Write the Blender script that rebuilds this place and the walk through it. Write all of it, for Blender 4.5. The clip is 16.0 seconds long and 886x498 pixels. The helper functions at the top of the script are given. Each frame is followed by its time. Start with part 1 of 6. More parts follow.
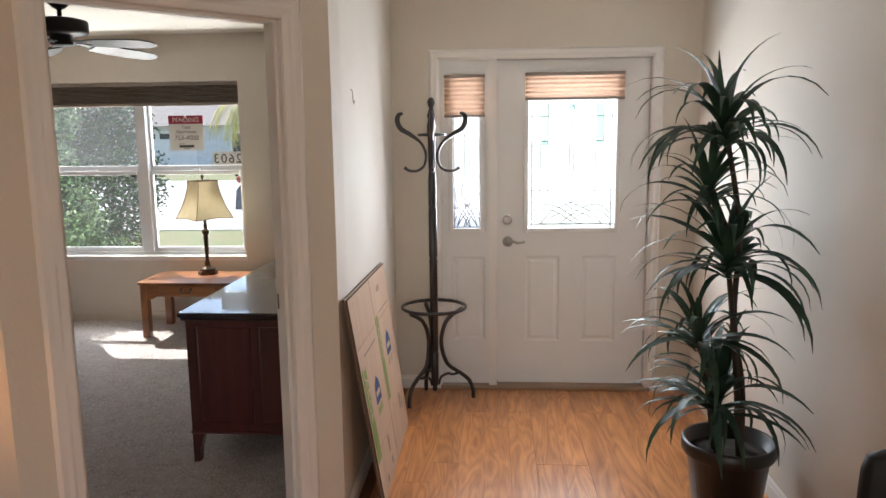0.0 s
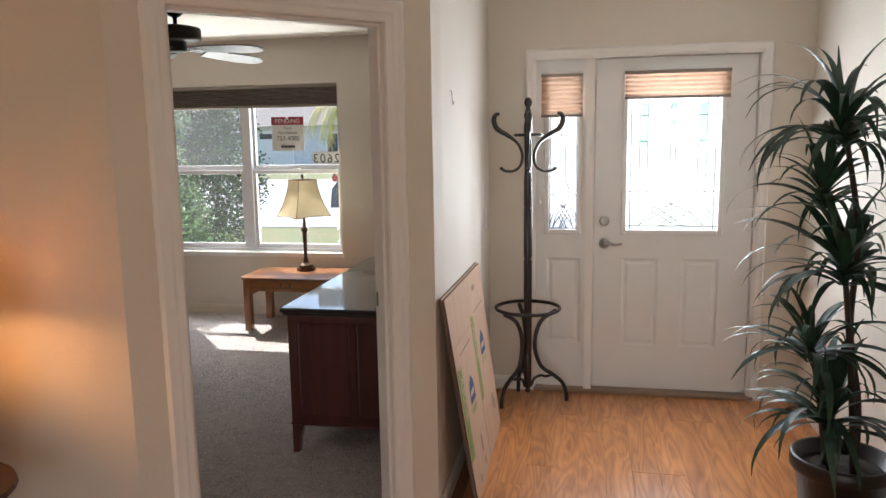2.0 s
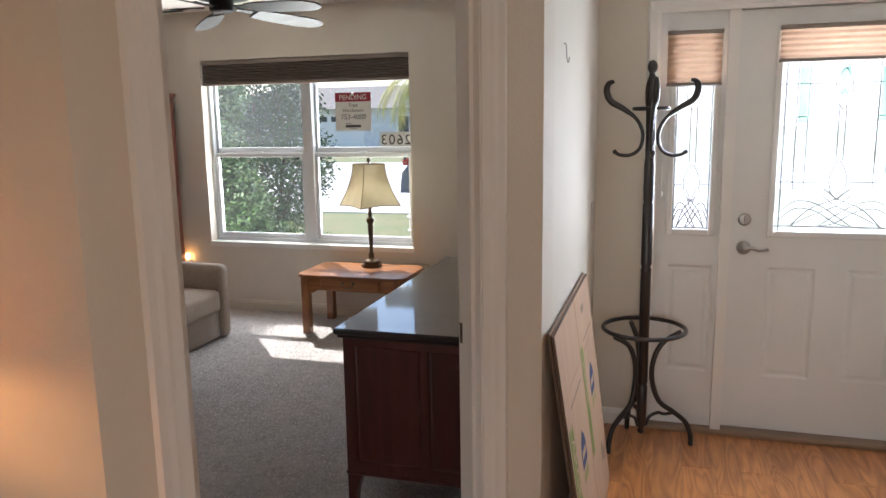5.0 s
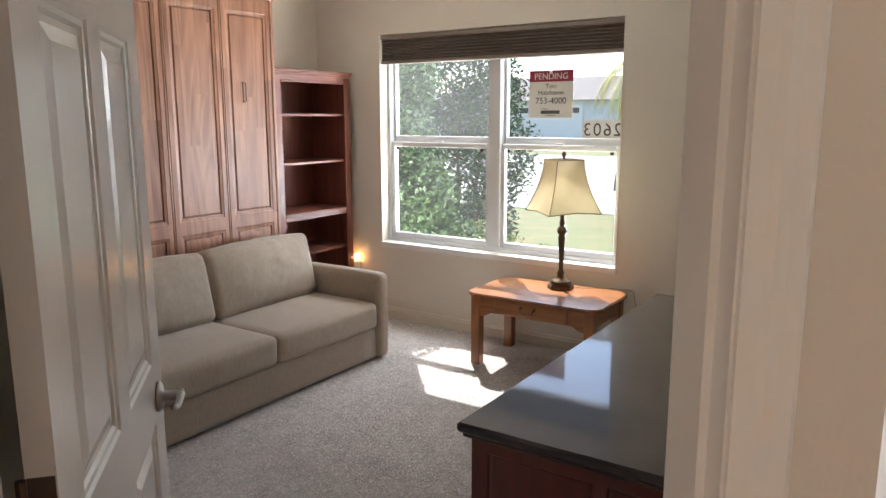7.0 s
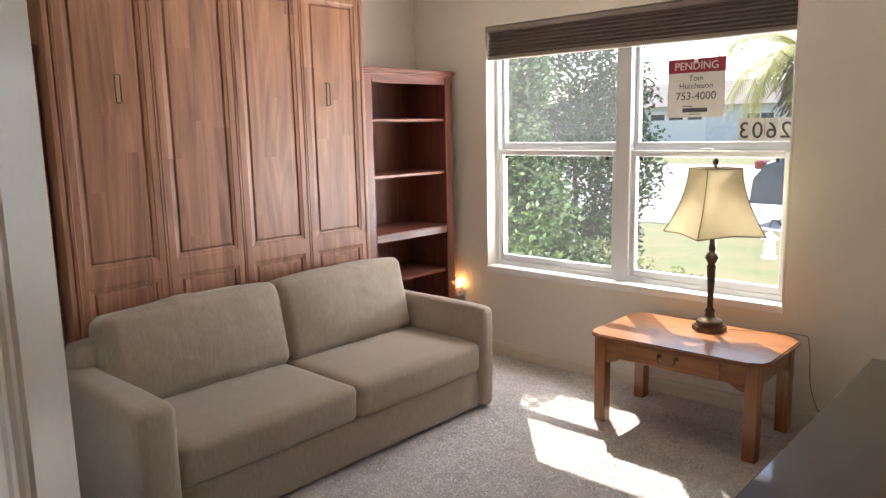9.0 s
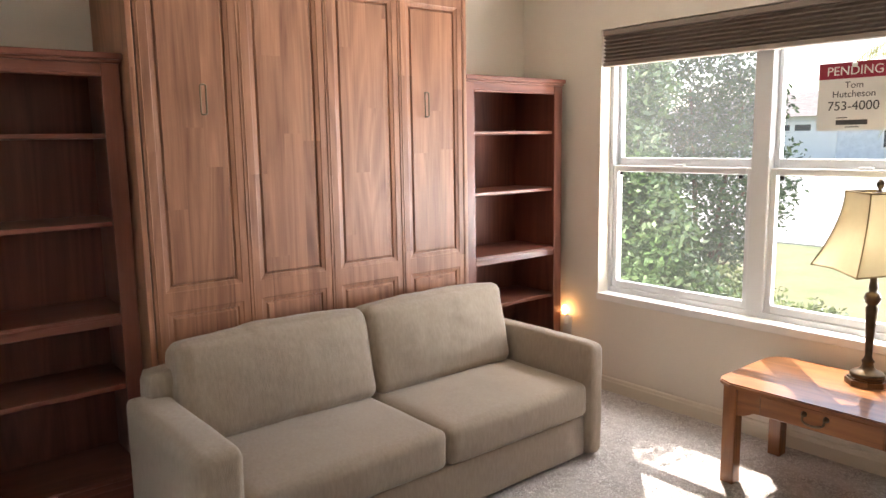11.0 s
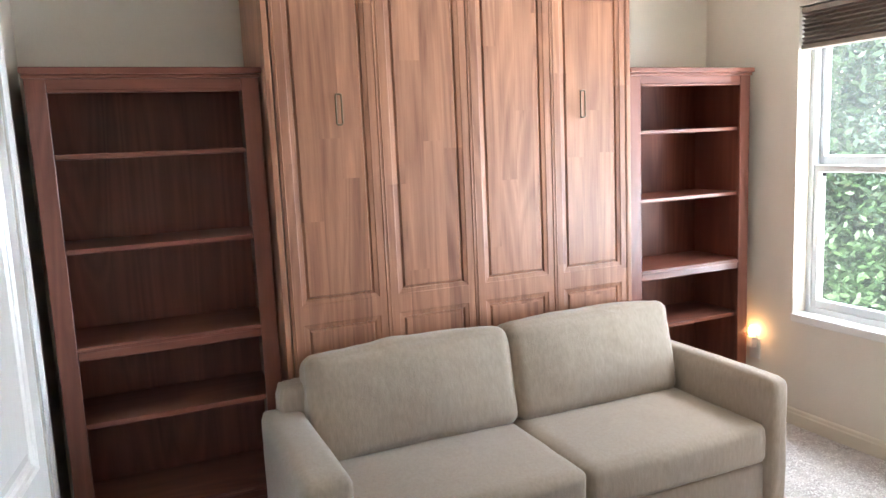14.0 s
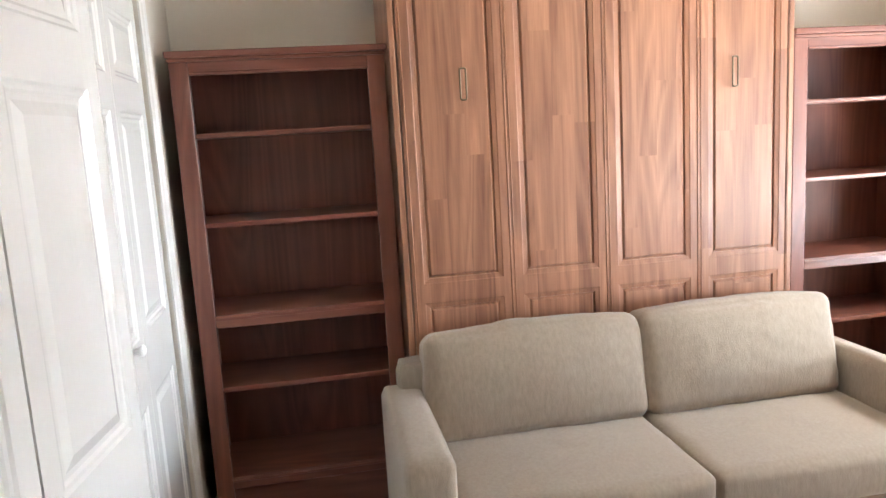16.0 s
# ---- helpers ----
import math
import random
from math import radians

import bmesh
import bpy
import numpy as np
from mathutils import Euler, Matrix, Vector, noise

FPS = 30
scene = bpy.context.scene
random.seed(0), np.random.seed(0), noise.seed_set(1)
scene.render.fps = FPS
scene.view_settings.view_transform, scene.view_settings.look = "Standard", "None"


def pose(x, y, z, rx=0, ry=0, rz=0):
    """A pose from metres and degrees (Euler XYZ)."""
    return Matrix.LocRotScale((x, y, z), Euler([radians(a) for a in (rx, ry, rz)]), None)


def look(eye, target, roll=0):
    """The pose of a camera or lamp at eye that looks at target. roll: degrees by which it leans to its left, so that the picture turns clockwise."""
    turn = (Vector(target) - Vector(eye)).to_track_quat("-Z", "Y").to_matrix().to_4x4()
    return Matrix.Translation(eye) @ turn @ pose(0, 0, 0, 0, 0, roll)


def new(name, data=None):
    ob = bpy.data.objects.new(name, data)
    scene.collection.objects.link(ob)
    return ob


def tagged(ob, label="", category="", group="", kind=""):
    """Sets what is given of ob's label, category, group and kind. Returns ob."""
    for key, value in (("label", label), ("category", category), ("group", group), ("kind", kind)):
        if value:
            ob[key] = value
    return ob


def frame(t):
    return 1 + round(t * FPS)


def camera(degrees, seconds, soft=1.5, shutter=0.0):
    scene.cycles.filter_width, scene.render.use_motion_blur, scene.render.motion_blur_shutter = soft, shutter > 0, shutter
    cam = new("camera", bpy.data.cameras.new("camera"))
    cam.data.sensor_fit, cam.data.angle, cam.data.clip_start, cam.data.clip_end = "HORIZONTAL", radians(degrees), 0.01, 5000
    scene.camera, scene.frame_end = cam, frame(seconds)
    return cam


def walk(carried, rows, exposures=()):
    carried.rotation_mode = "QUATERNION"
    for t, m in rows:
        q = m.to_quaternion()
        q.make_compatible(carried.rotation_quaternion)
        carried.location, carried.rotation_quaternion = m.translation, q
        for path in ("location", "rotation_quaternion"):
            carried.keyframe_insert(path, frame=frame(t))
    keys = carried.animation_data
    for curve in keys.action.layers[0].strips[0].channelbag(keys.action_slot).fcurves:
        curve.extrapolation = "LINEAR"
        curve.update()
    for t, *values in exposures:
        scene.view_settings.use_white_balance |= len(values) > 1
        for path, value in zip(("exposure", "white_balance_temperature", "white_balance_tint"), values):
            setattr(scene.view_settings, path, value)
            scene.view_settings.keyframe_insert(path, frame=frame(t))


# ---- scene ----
cam = camera(62.7, 16.0)
PATH = [
    (0, (0.396, 0.173, 1.593), (0.256, 2.145, 1.291), -0.7),
    (0.5, (0.389, 0.176, 1.595), (0.174, 2.142, 1.293), -0.7),
    (1, (0.383, 0.174, 1.597), (0.099, 2.13, 1.297), -0.8),
    (1.5, (0.371, 0.167, 1.595), (0.031, 2.115, 1.297), -0.9),
    (2, (0.361, 0.166, 1.6), (-0.02, 2.106, 1.299), -0.9),
    (2.5, (0.355, 0.166, 1.599), (-0.052, 2.1, 1.294), -1.0),
    (3, (0.344, 0.191, 1.595), (-0.08, 2.121, 1.285), -1.1),
    (5.5, (0.035, 1.27, 1.55), (-0.646, 3.118, 1.199), -0.4),
    (6, (0.011, 1.57, 1.535), (-0.836, 3.35, 1.193), 0.4),
    (6.5, (-0.075, 1.831, 1.528), (-1.068, 3.531, 1.179), 0.4),
    (7, (-0.223, 2.062, 1.519), (-1.308, 3.703, 1.161), -0.1),
    (7.5, (-0.333, 2.261, 1.48), (-1.502, 3.843, 1.12), -0.2),
    (8, (-0.396, 2.449, 1.466), (-1.632, 3.98, 1.11), -0.5),
    (8.5, (-0.528, 2.583, 1.469), (-1.801, 4.086, 1.122), -1.0),
    (9, (-0.667, 2.687, 1.474), (-1.997, 4.146, 1.149), -1.2),
    (9.5, (-0.755, 2.798, 1.482), (-2.151, 4.2, 1.186), -1.0),
    (12, (-0.97, 3.083, 1.508), (-2.638, 4.14, 1.185), -1.3),
    (12.5, (-0.989, 3.191, 1.517), (-2.741, 4.098, 1.191), -1.5),
    (13, (-1.002, 3.255, 1.515), (-2.796, 4.085, 1.21), -1.9),
    (13.5, (-0.997, 3.281, 1.514), (-2.807, 4.083, 1.235), -2.3),
    (14, (-0.999, 3.295, 1.517), (-2.815, 4.083, 1.234), -2.6),
    (14.5, (-1.054, 3.305, 1.506), (-2.882, 4.064, 1.22), -2.9),
    (15, (-1.074, 3.337, 1.506), (-2.918, 4.051, 1.209), -3.1),
    (15.5, (-1.045, 3.461, 1.499), (-2.956, 3.972, 1.199), -2.9),
    (16, (-1.03, 3.490, 1.494), (-2.975, 3.832, 1.179), -3.4),
]
EXPOSURES = [(0, 0.92, 6050, 11), (3, 0.90, 6050, 11), (5.5, 0.82, 5850, 10), (6.5, 1.03, 6000, 10), (7.5, 1.27, 6150, 10), (8.5, 1.25, 6350, 12), (9.5, 1.28, 6400, 12), (12, 1.70, 6650, 15), (13, 1.88, 6150, 11), (14, 2.0, 5650, 7), (15, 2.05, 5650, 7), (16, 2.15, 6050, 10)]
walk(cam, [(r[0], look(*r[1:])) for r in PATH], EXPOSURES)

# ---- world, sun, window light ----
SUN_TO = Vector((-0.568, 0.652, 1.0)).normalized()
world = bpy.data.worlds.new("world")
scene.world = world
world.use_nodes = True
wn = world.node_tree
sky = wn.nodes.new("ShaderNodeTexSky")
sky.sky_type = 'NISHITA'
sky.sun_disc = False
sky.sun_elevation = math.asin(SUN_TO.z)
sky.sun_rotation = math.atan2(SUN_TO.x, SUN_TO.y)
wn.links.new(sky.outputs[0], wn.nodes["Background"].inputs[0])
wn.nodes["Background"].inputs[1].default_value = 0.15
scene.view_settings.exposure = 0.0


def lamp(name, kind, m, energy, colour, **kw):
    d = bpy.data.lights.new(name, kind)
    d.energy, d.color = energy, colour
    for k, v in kw.items():
        if k == "size":
            d.size = v
        if k == "size_y":
            d.shape, d.size_y = 'RECTANGLE', v
        if k == "angle":
            d.angle = v
        if k == "spread":
            d.spread = v
        if k == "radius":
            d.shadow_soft_size = v
    ob = new(name, d)
    ob.matrix_world = m
    return ob


FY_LAMP = 4.84   # plane of the added lamps, just outside the front door's panes
lamp("sun", 'SUN', look(SUN_TO * 30, (0, 0, 0)), 5.0, (1.0, 0.93, 0.82), angle=radians(0.5))
# area lamp in place of the open sky above the office window
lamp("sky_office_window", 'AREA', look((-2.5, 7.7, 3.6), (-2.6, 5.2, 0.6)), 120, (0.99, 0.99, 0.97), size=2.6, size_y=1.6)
# unseen fill lamps added outside, aimed through the window to brighten the room
lamp("office_side_fill", 'AREA', look((0.9, 8.7, 0.72), (-2.7, 4.3, 1.7)), 37, (0.95, 0.98, 1.0), size=3.2, size_y=1.7, spread=radians(64))
lamp("office_front_fill", 'AREA', look((-2.0, 11.5, 1.35), (-2.6, 3.0, 1.3)), 26, (0.92, 0.97, 1.0), size=3.4, size_y=2.2, spread=radians(52))
# hidden lamp added below the sill, in place of ground bounce onto ceiling and walls
lamp("below_sill_fill", 'AREA', look((-2.7, 7.05, 0.12), (-2.85, 4.8, 2.0)), 118, (1.0, 0.96, 0.86), size=1.9, size_y=0.8)
# area lamps behind the door panes stand in for sky and show white
lamp("sky_front_door", 'AREA', look((0.873, FY_LAMP, 1.49), (0.873, 0, 1.49)), 27, (0.93, 0.97, 1.0), size=0.545, size_y=0.93)
lamp("sky_sidelight", 'AREA', look((0.229, FY_LAMP, 1.49), (0.229, 0, 1.49)), 8, (0.93, 0.97, 1.0), size=0.18, size_y=0.93)
# unseen warm fill lamp added at the back wall to brighten the hall
lamp("back_wall_fill", 'AREA', look((0.3, -2.97, 1.08), (0.3, 4.0, 1.2)), 21, (1.0, 0.80, 0.62), size=2.2, size_y=1.95)

# ---- materials ----


def mat(name, colour, rough=0.6, metal=0.0, bump=0.0, bump_scale=300.0, vary=0.08, vary_scale=3.0, spec=0.5,
        stretch=(1, 1, 1), coat=0.0, sheen=0.0, second=None, trans=0.0):
    m = bpy.data.materials.new(name)
    m.use_nodes = True
    n, l = m.node_tree.nodes, m.node_tree.links
    b = n["Principled BSDF"]
    b.inputs["Roughness"].default_value = rough
    b.inputs["Metallic"].default_value = metal
    b.inputs["Specular IOR Level"].default_value = spec
    b.inputs["Coat Weight"].default_value = coat
    b.inputs["Coat Roughness"].default_value = 0.16
    b.inputs["Sheen Weight"].default_value = sheen
    b.inputs["Transmission Weight"].default_value = trans
    tc = n.new("ShaderNodeTexCoord")
    mp = n.new("ShaderNodeMapping")
    mp.inputs["Scale"].default_value = stretch
    l.new(tc.outputs["Object"], mp.inputs[0])
    big = n.new("ShaderNodeTexNoise")
    big.inputs["Scale"].default_value = vary_scale
    big.inputs["Detail"].default_value = 6
    l.new(mp.outputs[0], big.inputs[0])
    ramp = n.new("ShaderNodeValToRGB")
    c2 = second or tuple(c * (1 - 2 * vary) for c in colour)
    ramp.color_ramp.elements[0].position, ramp.color_ramp.elements[1].position = 0.3, 0.7
    ramp.color_ramp.elements[0].color = (*c2, 1)
    ramp.color_ramp.elements[1].color = (*[min(1, c * (1 + 0.4 * vary)) for c in colour], 1)
    l.new(big.outputs[0], ramp.inputs[0])
    l.new(ramp.outputs[0], b.inputs["Base Color"])
    if bump:
        fine = n.new("ShaderNodeTexNoise")
        fine.inputs["Scale"].default_value = bump_scale
        fine.inputs["Detail"].default_value = 3
        l.new(mp.outputs[0], fine.inputs[0])
        bp = n.new("ShaderNodeBump")
        bp.inputs["Strength"].default_value = bump
        bp.inputs["Distance"].default_value = 0.004
        l.new(fine.outputs[0], bp.inputs["Height"])
        l.new(bp.outputs[0], b.inputs["Normal"])
    return m


def wood(name, light, dark, axis="z", rough=0.35, coat=0.0, grain=1.0, ringy=0.5, random_tone=0.0, spec=0.5, stave=0.0):
    """Wood with long grain along one axis: stretched noise, soft cathedral rings and fine pores."""
    m = bpy.data.materials.new(name)
    m.use_nodes = True
    n, l = m.node_tree.nodes, m.node_tree.links
    b = n["Principled BSDF"]
    b.inputs["Roughness"].default_value = rough
    b.inputs["Coat Weight"].default_value = coat
    b.inputs["Coat Roughness"].default_value = 0.12
    b.inputs["Specular IOR Level"].default_value = spec
    tc = n.new("ShaderNodeTexCoord")
    info = n.new("ShaderNodeObjectInfo")
    add = n.new("ShaderNodeVectorMath")
    sc = n.new("ShaderNodeVectorMath")
    sc.operation = 'SCALE'
    sc.inputs[0].default_value = (17.0, 23.0, 31.0)
    l.new(info.outputs["Random"], sc.inputs["Scale"])
    l.new(tc.outputs["Object"], add.inputs[0])
    l.new(sc.outputs[0], add.inputs[1])
    stave_tone = None
    if stave:
        # printed staves, side by side and end to end, each with its own tone and grain
        def calc(op, a, b=None):
            t = n.new("ShaderNodeMath")
            t.operation = op
            l.new(a, t.inputs[0])
            if b is not None:
                if isinstance(b, float):
                    t.inputs[1].default_value = b
                else:
                    l.new(b, t.inputs[1])
            return t.outputs[0]
        sep = n.new("ShaderNodeSeparateXYZ")
        l.new(tc.outputs["Object"], sep.inputs[0])
        col_no = calc('FLOOR', calc('DIVIDE', sep.outputs["Y"], stave))
        w1 = n.new("ShaderNodeTexWhiteNoise")
        w1.noise_dimensions = '1D'
        l.new(col_no, w1.inputs["W"])
        row_no = calc('FLOOR', calc('ADD', calc('DIVIDE', sep.outputs["Z"], 0.85), w1.outputs["Value"]))
        w2 = n.new("ShaderNodeTexWhiteNoise")
        w2.noise_dimensions = '1D'
        l.new(calc('ADD', calc('MULTIPLY', col_no, 7.31), row_no), w2.inputs["W"])
        stave_tone = w2.outputs["Value"]
        sc2 = n.new("ShaderNodeVectorMath")
        sc2.operation = 'SCALE'
        sc2.inputs[0].default_value = (3.0, 5.0, 7.0)
        l.new(stave_tone, sc2.inputs["Scale"])
        add2 = n.new("ShaderNodeVectorMath")
        l.new(add.outputs[0], add2.inputs[0])
        l.new(sc2.outputs[0], add2.inputs[1])
        add = add2

    def noise_at(along, across, detail, dist):
        mp = n.new("ShaderNodeMapping")
        mp.inputs["Scale"].default_value = tuple(along if a == axis else across for a in "xyz")
        l.new(add.outputs[0], mp.inputs[0])
        t = n.new("ShaderNodeTexNoise")
        t.inputs["Scale"].default_value = 1.0
        t.inputs["Detail"].default_value = detail
        t.inputs["Distortion"].default_value = dist
        l.new(mp.outputs[0], t.inputs[0])
        return t.outputs[0]
    broad = noise_at(0.9 * grain, 9 * grain, 4, 0.6)
    fine = noise_at(5 * grain, 130 * grain, 3, 0.2)
    rings = n.new("ShaderNodeMath")
    rings.operation = 'MULTIPLY'
    rings.inputs[1].default_value = 9.0
    l.new(noise_at(0.5 * grain, 4.0 * grain, 1.5, 0.9), rings.inputs[0])
    fr = n.new("ShaderNodeMath")
    fr.operation = 'PINGPONG'
    fr.inputs[1].default_value = 0.5
    l.new(rings.outputs[0], fr.inputs[0])
    mix1 = n.new("ShaderNodeMix")
    mix1.inputs[0].default_value = ringy * 0.55
    l.new(broad, mix1.inputs[2])
    dbl = n.new("ShaderNodeMath")
    dbl.operation = 'MULTIPLY'
    dbl.inputs[1].default_value = 2.0
    l.new(fr.outputs[0], dbl.inputs[0])
    l.new(dbl.outputs[0], mix1.inputs[3])
    mix2 = n.new("ShaderNodeMix")
    mix2.inputs[0].default_value = 0.25
    l.new(mix1.outputs[0], mix2.inputs[2])
    l.new(fine, mix2.inputs[3])
    ramp = n.new("ShaderNodeValToRGB")
    ramp.color_ramp.elements[0].position, ramp.color_ramp.elements[1].position = 0.28, 0.68
    ramp.color_ramp.elements[0].color = (*dark, 1)
    ramp.color_ramp.elements[1].color = (*light, 1)
    l.new(mix2.outputs[0], ramp.inputs[0])
    col = ramp.outputs[0]
    if random_tone or stave:
        hsv = n.new("ShaderNodeHueSaturation")
        mr = n.new("ShaderNodeMapRange")
        tone = random_tone or 0.04
        mr.inputs[3].default_value, mr.inputs[4].default_value = 1 - tone, 1 + tone
        l.new(stave_tone if stave else info.outputs["Random"], mr.inputs[0])
        l.new(mr.outputs[0], hsv.inputs["Value"])
        l.new(col, hsv.inputs["Color"])
        col = hsv.outputs[0]
    l.new(col, b.inputs["Base Color"])
    bp = n.new("ShaderNodeBump")
    bp.inputs["Strength"].default_value = 0.08
    bp.inputs["Distance"].default_value = 0.002
    l.new(fine, bp.inputs["Height"])
    l.new(bp.outputs[0], b.inputs["Normal"])
    return m


def emitter(name, colour, strength):
    m = bpy.data.materials.new(name)
    m.use_nodes = True
    b = m.node_tree.nodes["Principled BSDF"]
    b.inputs["Base Color"].default_value = (*colour, 1)
    b.inputs["Emission Color"].default_value = (*colour, 1)
    b.inputs["Emission Strength"].default_value = strength
    return m


def glass(name, veil=0.05, veil_scale=2.0, tint=(1, 1, 1)):
    """Thin clear pane: clear see-through, a faint mirror, and a translucent veil for dust and sun haze."""
    m = bpy.data.materials.new(name)
    m.use_nodes = True
    n, l = m.node_tree.nodes, m.node_tree.links
    n.remove(n["Principled BSDF"])
    out = n["Material Output"]
    tr = n.new("ShaderNodeBsdfTransparent")
    tr.inputs[0].default_value = (*tint, 1)
    gl = n.new("ShaderNodeBsdfGlossy")
    gl.inputs["Roughness"].default_value = 0.02
    fres = n.new("ShaderNodeFresnel")
    fres.inputs[0].default_value = 1.25
    mx = n.new("ShaderNodeMixShader")
    l.new(fres.outputs[0], mx.inputs[0])
    l.new(tr.outputs[0], mx.inputs[1])
    l.new(gl.outputs[0], mx.inputs[2])
    tl = n.new("ShaderNodeBsdfTranslucent")
    tl.inputs[0].default_value = (0.85, 0.86, 0.86, 1)
    tc = n.new("ShaderNodeTexCoord")
    no = n.new("ShaderNodeTexNoise")
    no.inputs["Scale"].default_value = veil_scale
    no.inputs["Detail"].default_value = 5
    l.new(tc.outputs["Object"], no.inputs[0])
    mr = n.new("ShaderNodeMapRange")
    mr.inputs[1].default_value, mr.inputs[2].default_value = 0.3, 0.7
    mr.inputs[3].default_value, mr.inputs[4].default_value = veil * 0.4, veil
    l.new(no.outputs[0], mr.inputs[0])
    mx2 = n.new("ShaderNodeMixShader")
    l.new(mr.outputs[0], mx2.inputs[0])
    l.new(mx.outputs[0], mx2.inputs[1])
    l.new(tl.outputs[0], mx2.inputs[2])
    l.new(mx2.outputs[0], out.inputs[0])
    return m


def cloth(name, colour, through_share, weave=900.0, second=None):
    """Thin fabric that lets part of the light through."""
    m = mat(name, colour, 0.9, bump=0.25, bump_scale=weave, vary=0.05, vary_scale=12, spec=0.1, second=second)
    n, l = m.node_tree.nodes, m.node_tree.links
    b, out = n["Principled BSDF"], n["Material Output"]
    tl = n.new("ShaderNodeBsdfTranslucent")
    tl.inputs[0].default_value = (*colour, 1)
    mx = n.new("ShaderNodeMixShader")
    mx.inputs[0].default_value = through_share
    l.new(b.outputs[0], mx.inputs[1])
    l.new(tl.outputs[0], mx.inputs[2])
    l.new(mx.outputs[0], out.inputs[0])
    return m


WALL = mat("wall_paint_beige", (0.69, 0.635, 0.555), 0.75, bump=0.25, bump_scale=90, vary=0.02, vary_scale=1.5, spec=0.25)
CEIL = mat("ceiling_paint", (0.83, 0.80, 0.73), 0.85, bump=0.5, bump_scale=120, vary=0.02, spec=0.2)
TRIM = mat("trim_white_paint", (0.80, 0.78, 0.75), 0.35, bump=0.05, bump_scale=40, vary=0.02)
DOORW = mat("door_white_paint", (0.80, 0.79, 0.76), 0.26, coat=0.5, bump=0.12, bump_scale=60, vary=0.02, stretch=(1, 1, 0.15))
FDOOR = mat("front_door_white", (0.76, 0.76, 0.75), 0.35, bump=0.05, bump_scale=50, vary=0.02)
VINYL = mat("window_vinyl", (0.66, 0.68, 0.70), 0.35, vary=0.02)
CARPET = mat("carpet_grey_pile", (0.52, 0.48, 0.455), 0.95, bump=1.0, bump_scale=140, vary=0.16, vary_scale=9, spec=0.05)
TUFT = mat("carpet_tuft", (0.60, 0.56, 0.545), 0.95, vary=0.13, vary_scale=32, spec=0.05, sheen=0.15)
PLANK = wood("laminate_koa", (0.63, 0.275, 0.095), (0.29, 0.10, 0.031), "y", 0.28, 0.12, 2.1, 0.48, 0.10)
SUBFLOOR = mat("plank_joint_dark", (0.24, 0.11, 0.05), 0.8)
MURPHY = wood("walnut_laminate", (0.46, 0.225, 0.130), (0.18, 0.073, 0.042), "z", 0.42, 0.0, 1.0, 0.35, spec=0.5, stave=0.087)
BOOK = wood("bookcase_cherry_laminate", (0.235, 0.088, 0.058), (0.125, 0.042, 0.030), "z", 0.35, 0.0, 1.0, 0.5)
BOOKH = wood("bookcase_cherry_shelf", (0.235, 0.088, 0.058), (0.125, 0.042, 0.030), "y", 0.35, 0.0, 1.0, 0.5)
DESK = wood("desk_dark_cherry", (0.085, 0.018, 0.014), (0.035, 0.008, 0.007), "z", 0.3, 0.1, 1.0, 0.3)
DESKTOP = mat("desk_top_dark_polish", (0.020, 0.015, 0.016), 0.32, bump=0.02, bump_scale=30, vary=0.3, vary_scale=6, coat=1.0, spec=0.2)
DESKTOP.node_tree.nodes["Principled BSDF"].inputs["Coat IOR"].default_value = 1.62
DESKTOP.node_tree.nodes["Principled BSDF"].inputs["Coat Roughness"].default_value = 0.05
TABLE = wood("honey_oak_table", (0.34, 0.135, 0.042), (0.16, 0.058, 0.019), "x", 0.28, 0.2, 1.2, 0.5)
TABLEZ = wood("honey_oak_leg", (0.34, 0.135, 0.042), (0.16, 0.058, 0.019), "z", 0.3, 0.2, 1.2, 0.5)
PINE = wood("pale_wood_top", (0.50, 0.33, 0.21), (0.38, 0.23, 0.14), "x", 0.4, 0.0, 1.0, 0.4)
SOFA = mat("sofa_taupe_microfibre", (0.385, 0.313, 0.243), 0.92, bump=0.45, bump_scale=300, vary=0.07, vary_scale=85, spec=0.08, sheen=0.3, stretch=(1, 1, 0.28))
BRONZE = mat("lamp_bronze", (0.12, 0.085, 0.055), 0.38, 0.75, vary=0.25, vary_scale=20)
SHADE = cloth("lamp_shade_linen", (0.66, 0.57, 0.37), 0.22)
CORD = mat("lamp_cord_brown", (0.22, 0.14, 0.08), 0.6)
SHADEWARM = cloth("lamp_shade_amber_linen", (0.80, 0.56, 0.32), 0.6)
SHADETRIM = mat("lamp_shade_piping", (0.25, 0.18, 0.08), 0.8)
BLINDG = cloth("cellular_blind_taupe", (0.20, 0.165, 0.14), 0.02)
BLINDP = cloth("cellular_blind_peach", (0.55, 0.38, 0.27), 0.12)
BLINDRAIL = mat("blind_rail_taupe", (0.27, 0.225, 0.19), 0.5)
NICKEL = mat("satin_nickel", (0.40, 0.385, 0.37), 0.36, 1.0, vary=0.05)
HINGE = mat("hinge_aged_nickel", (0.14, 0.115, 0.095), 0.4, 0.9, vary=0.1)
PEWTER = mat("pull_antique_brass", (0.20, 0.15, 0.10), 0.4, 0.9)
BLACKM = mat("rack_black_lacquer", (0.022, 0.017, 0.018), 0.3, vary=0.2, coat=0.2)
FANBLK = mat("fan_dark_bronze", (0.018, 0.016, 0.016), 0.45, 0.3)
FANBLADE = wood("fan_blade_dark", (0.09, 0.087, 0.09), (0.04, 0.039, 0.042), "x", 0.4)
POT = mat("pot_black_plastic", (0.022, 0.02, 0.019), 0.35, vary=0.15)
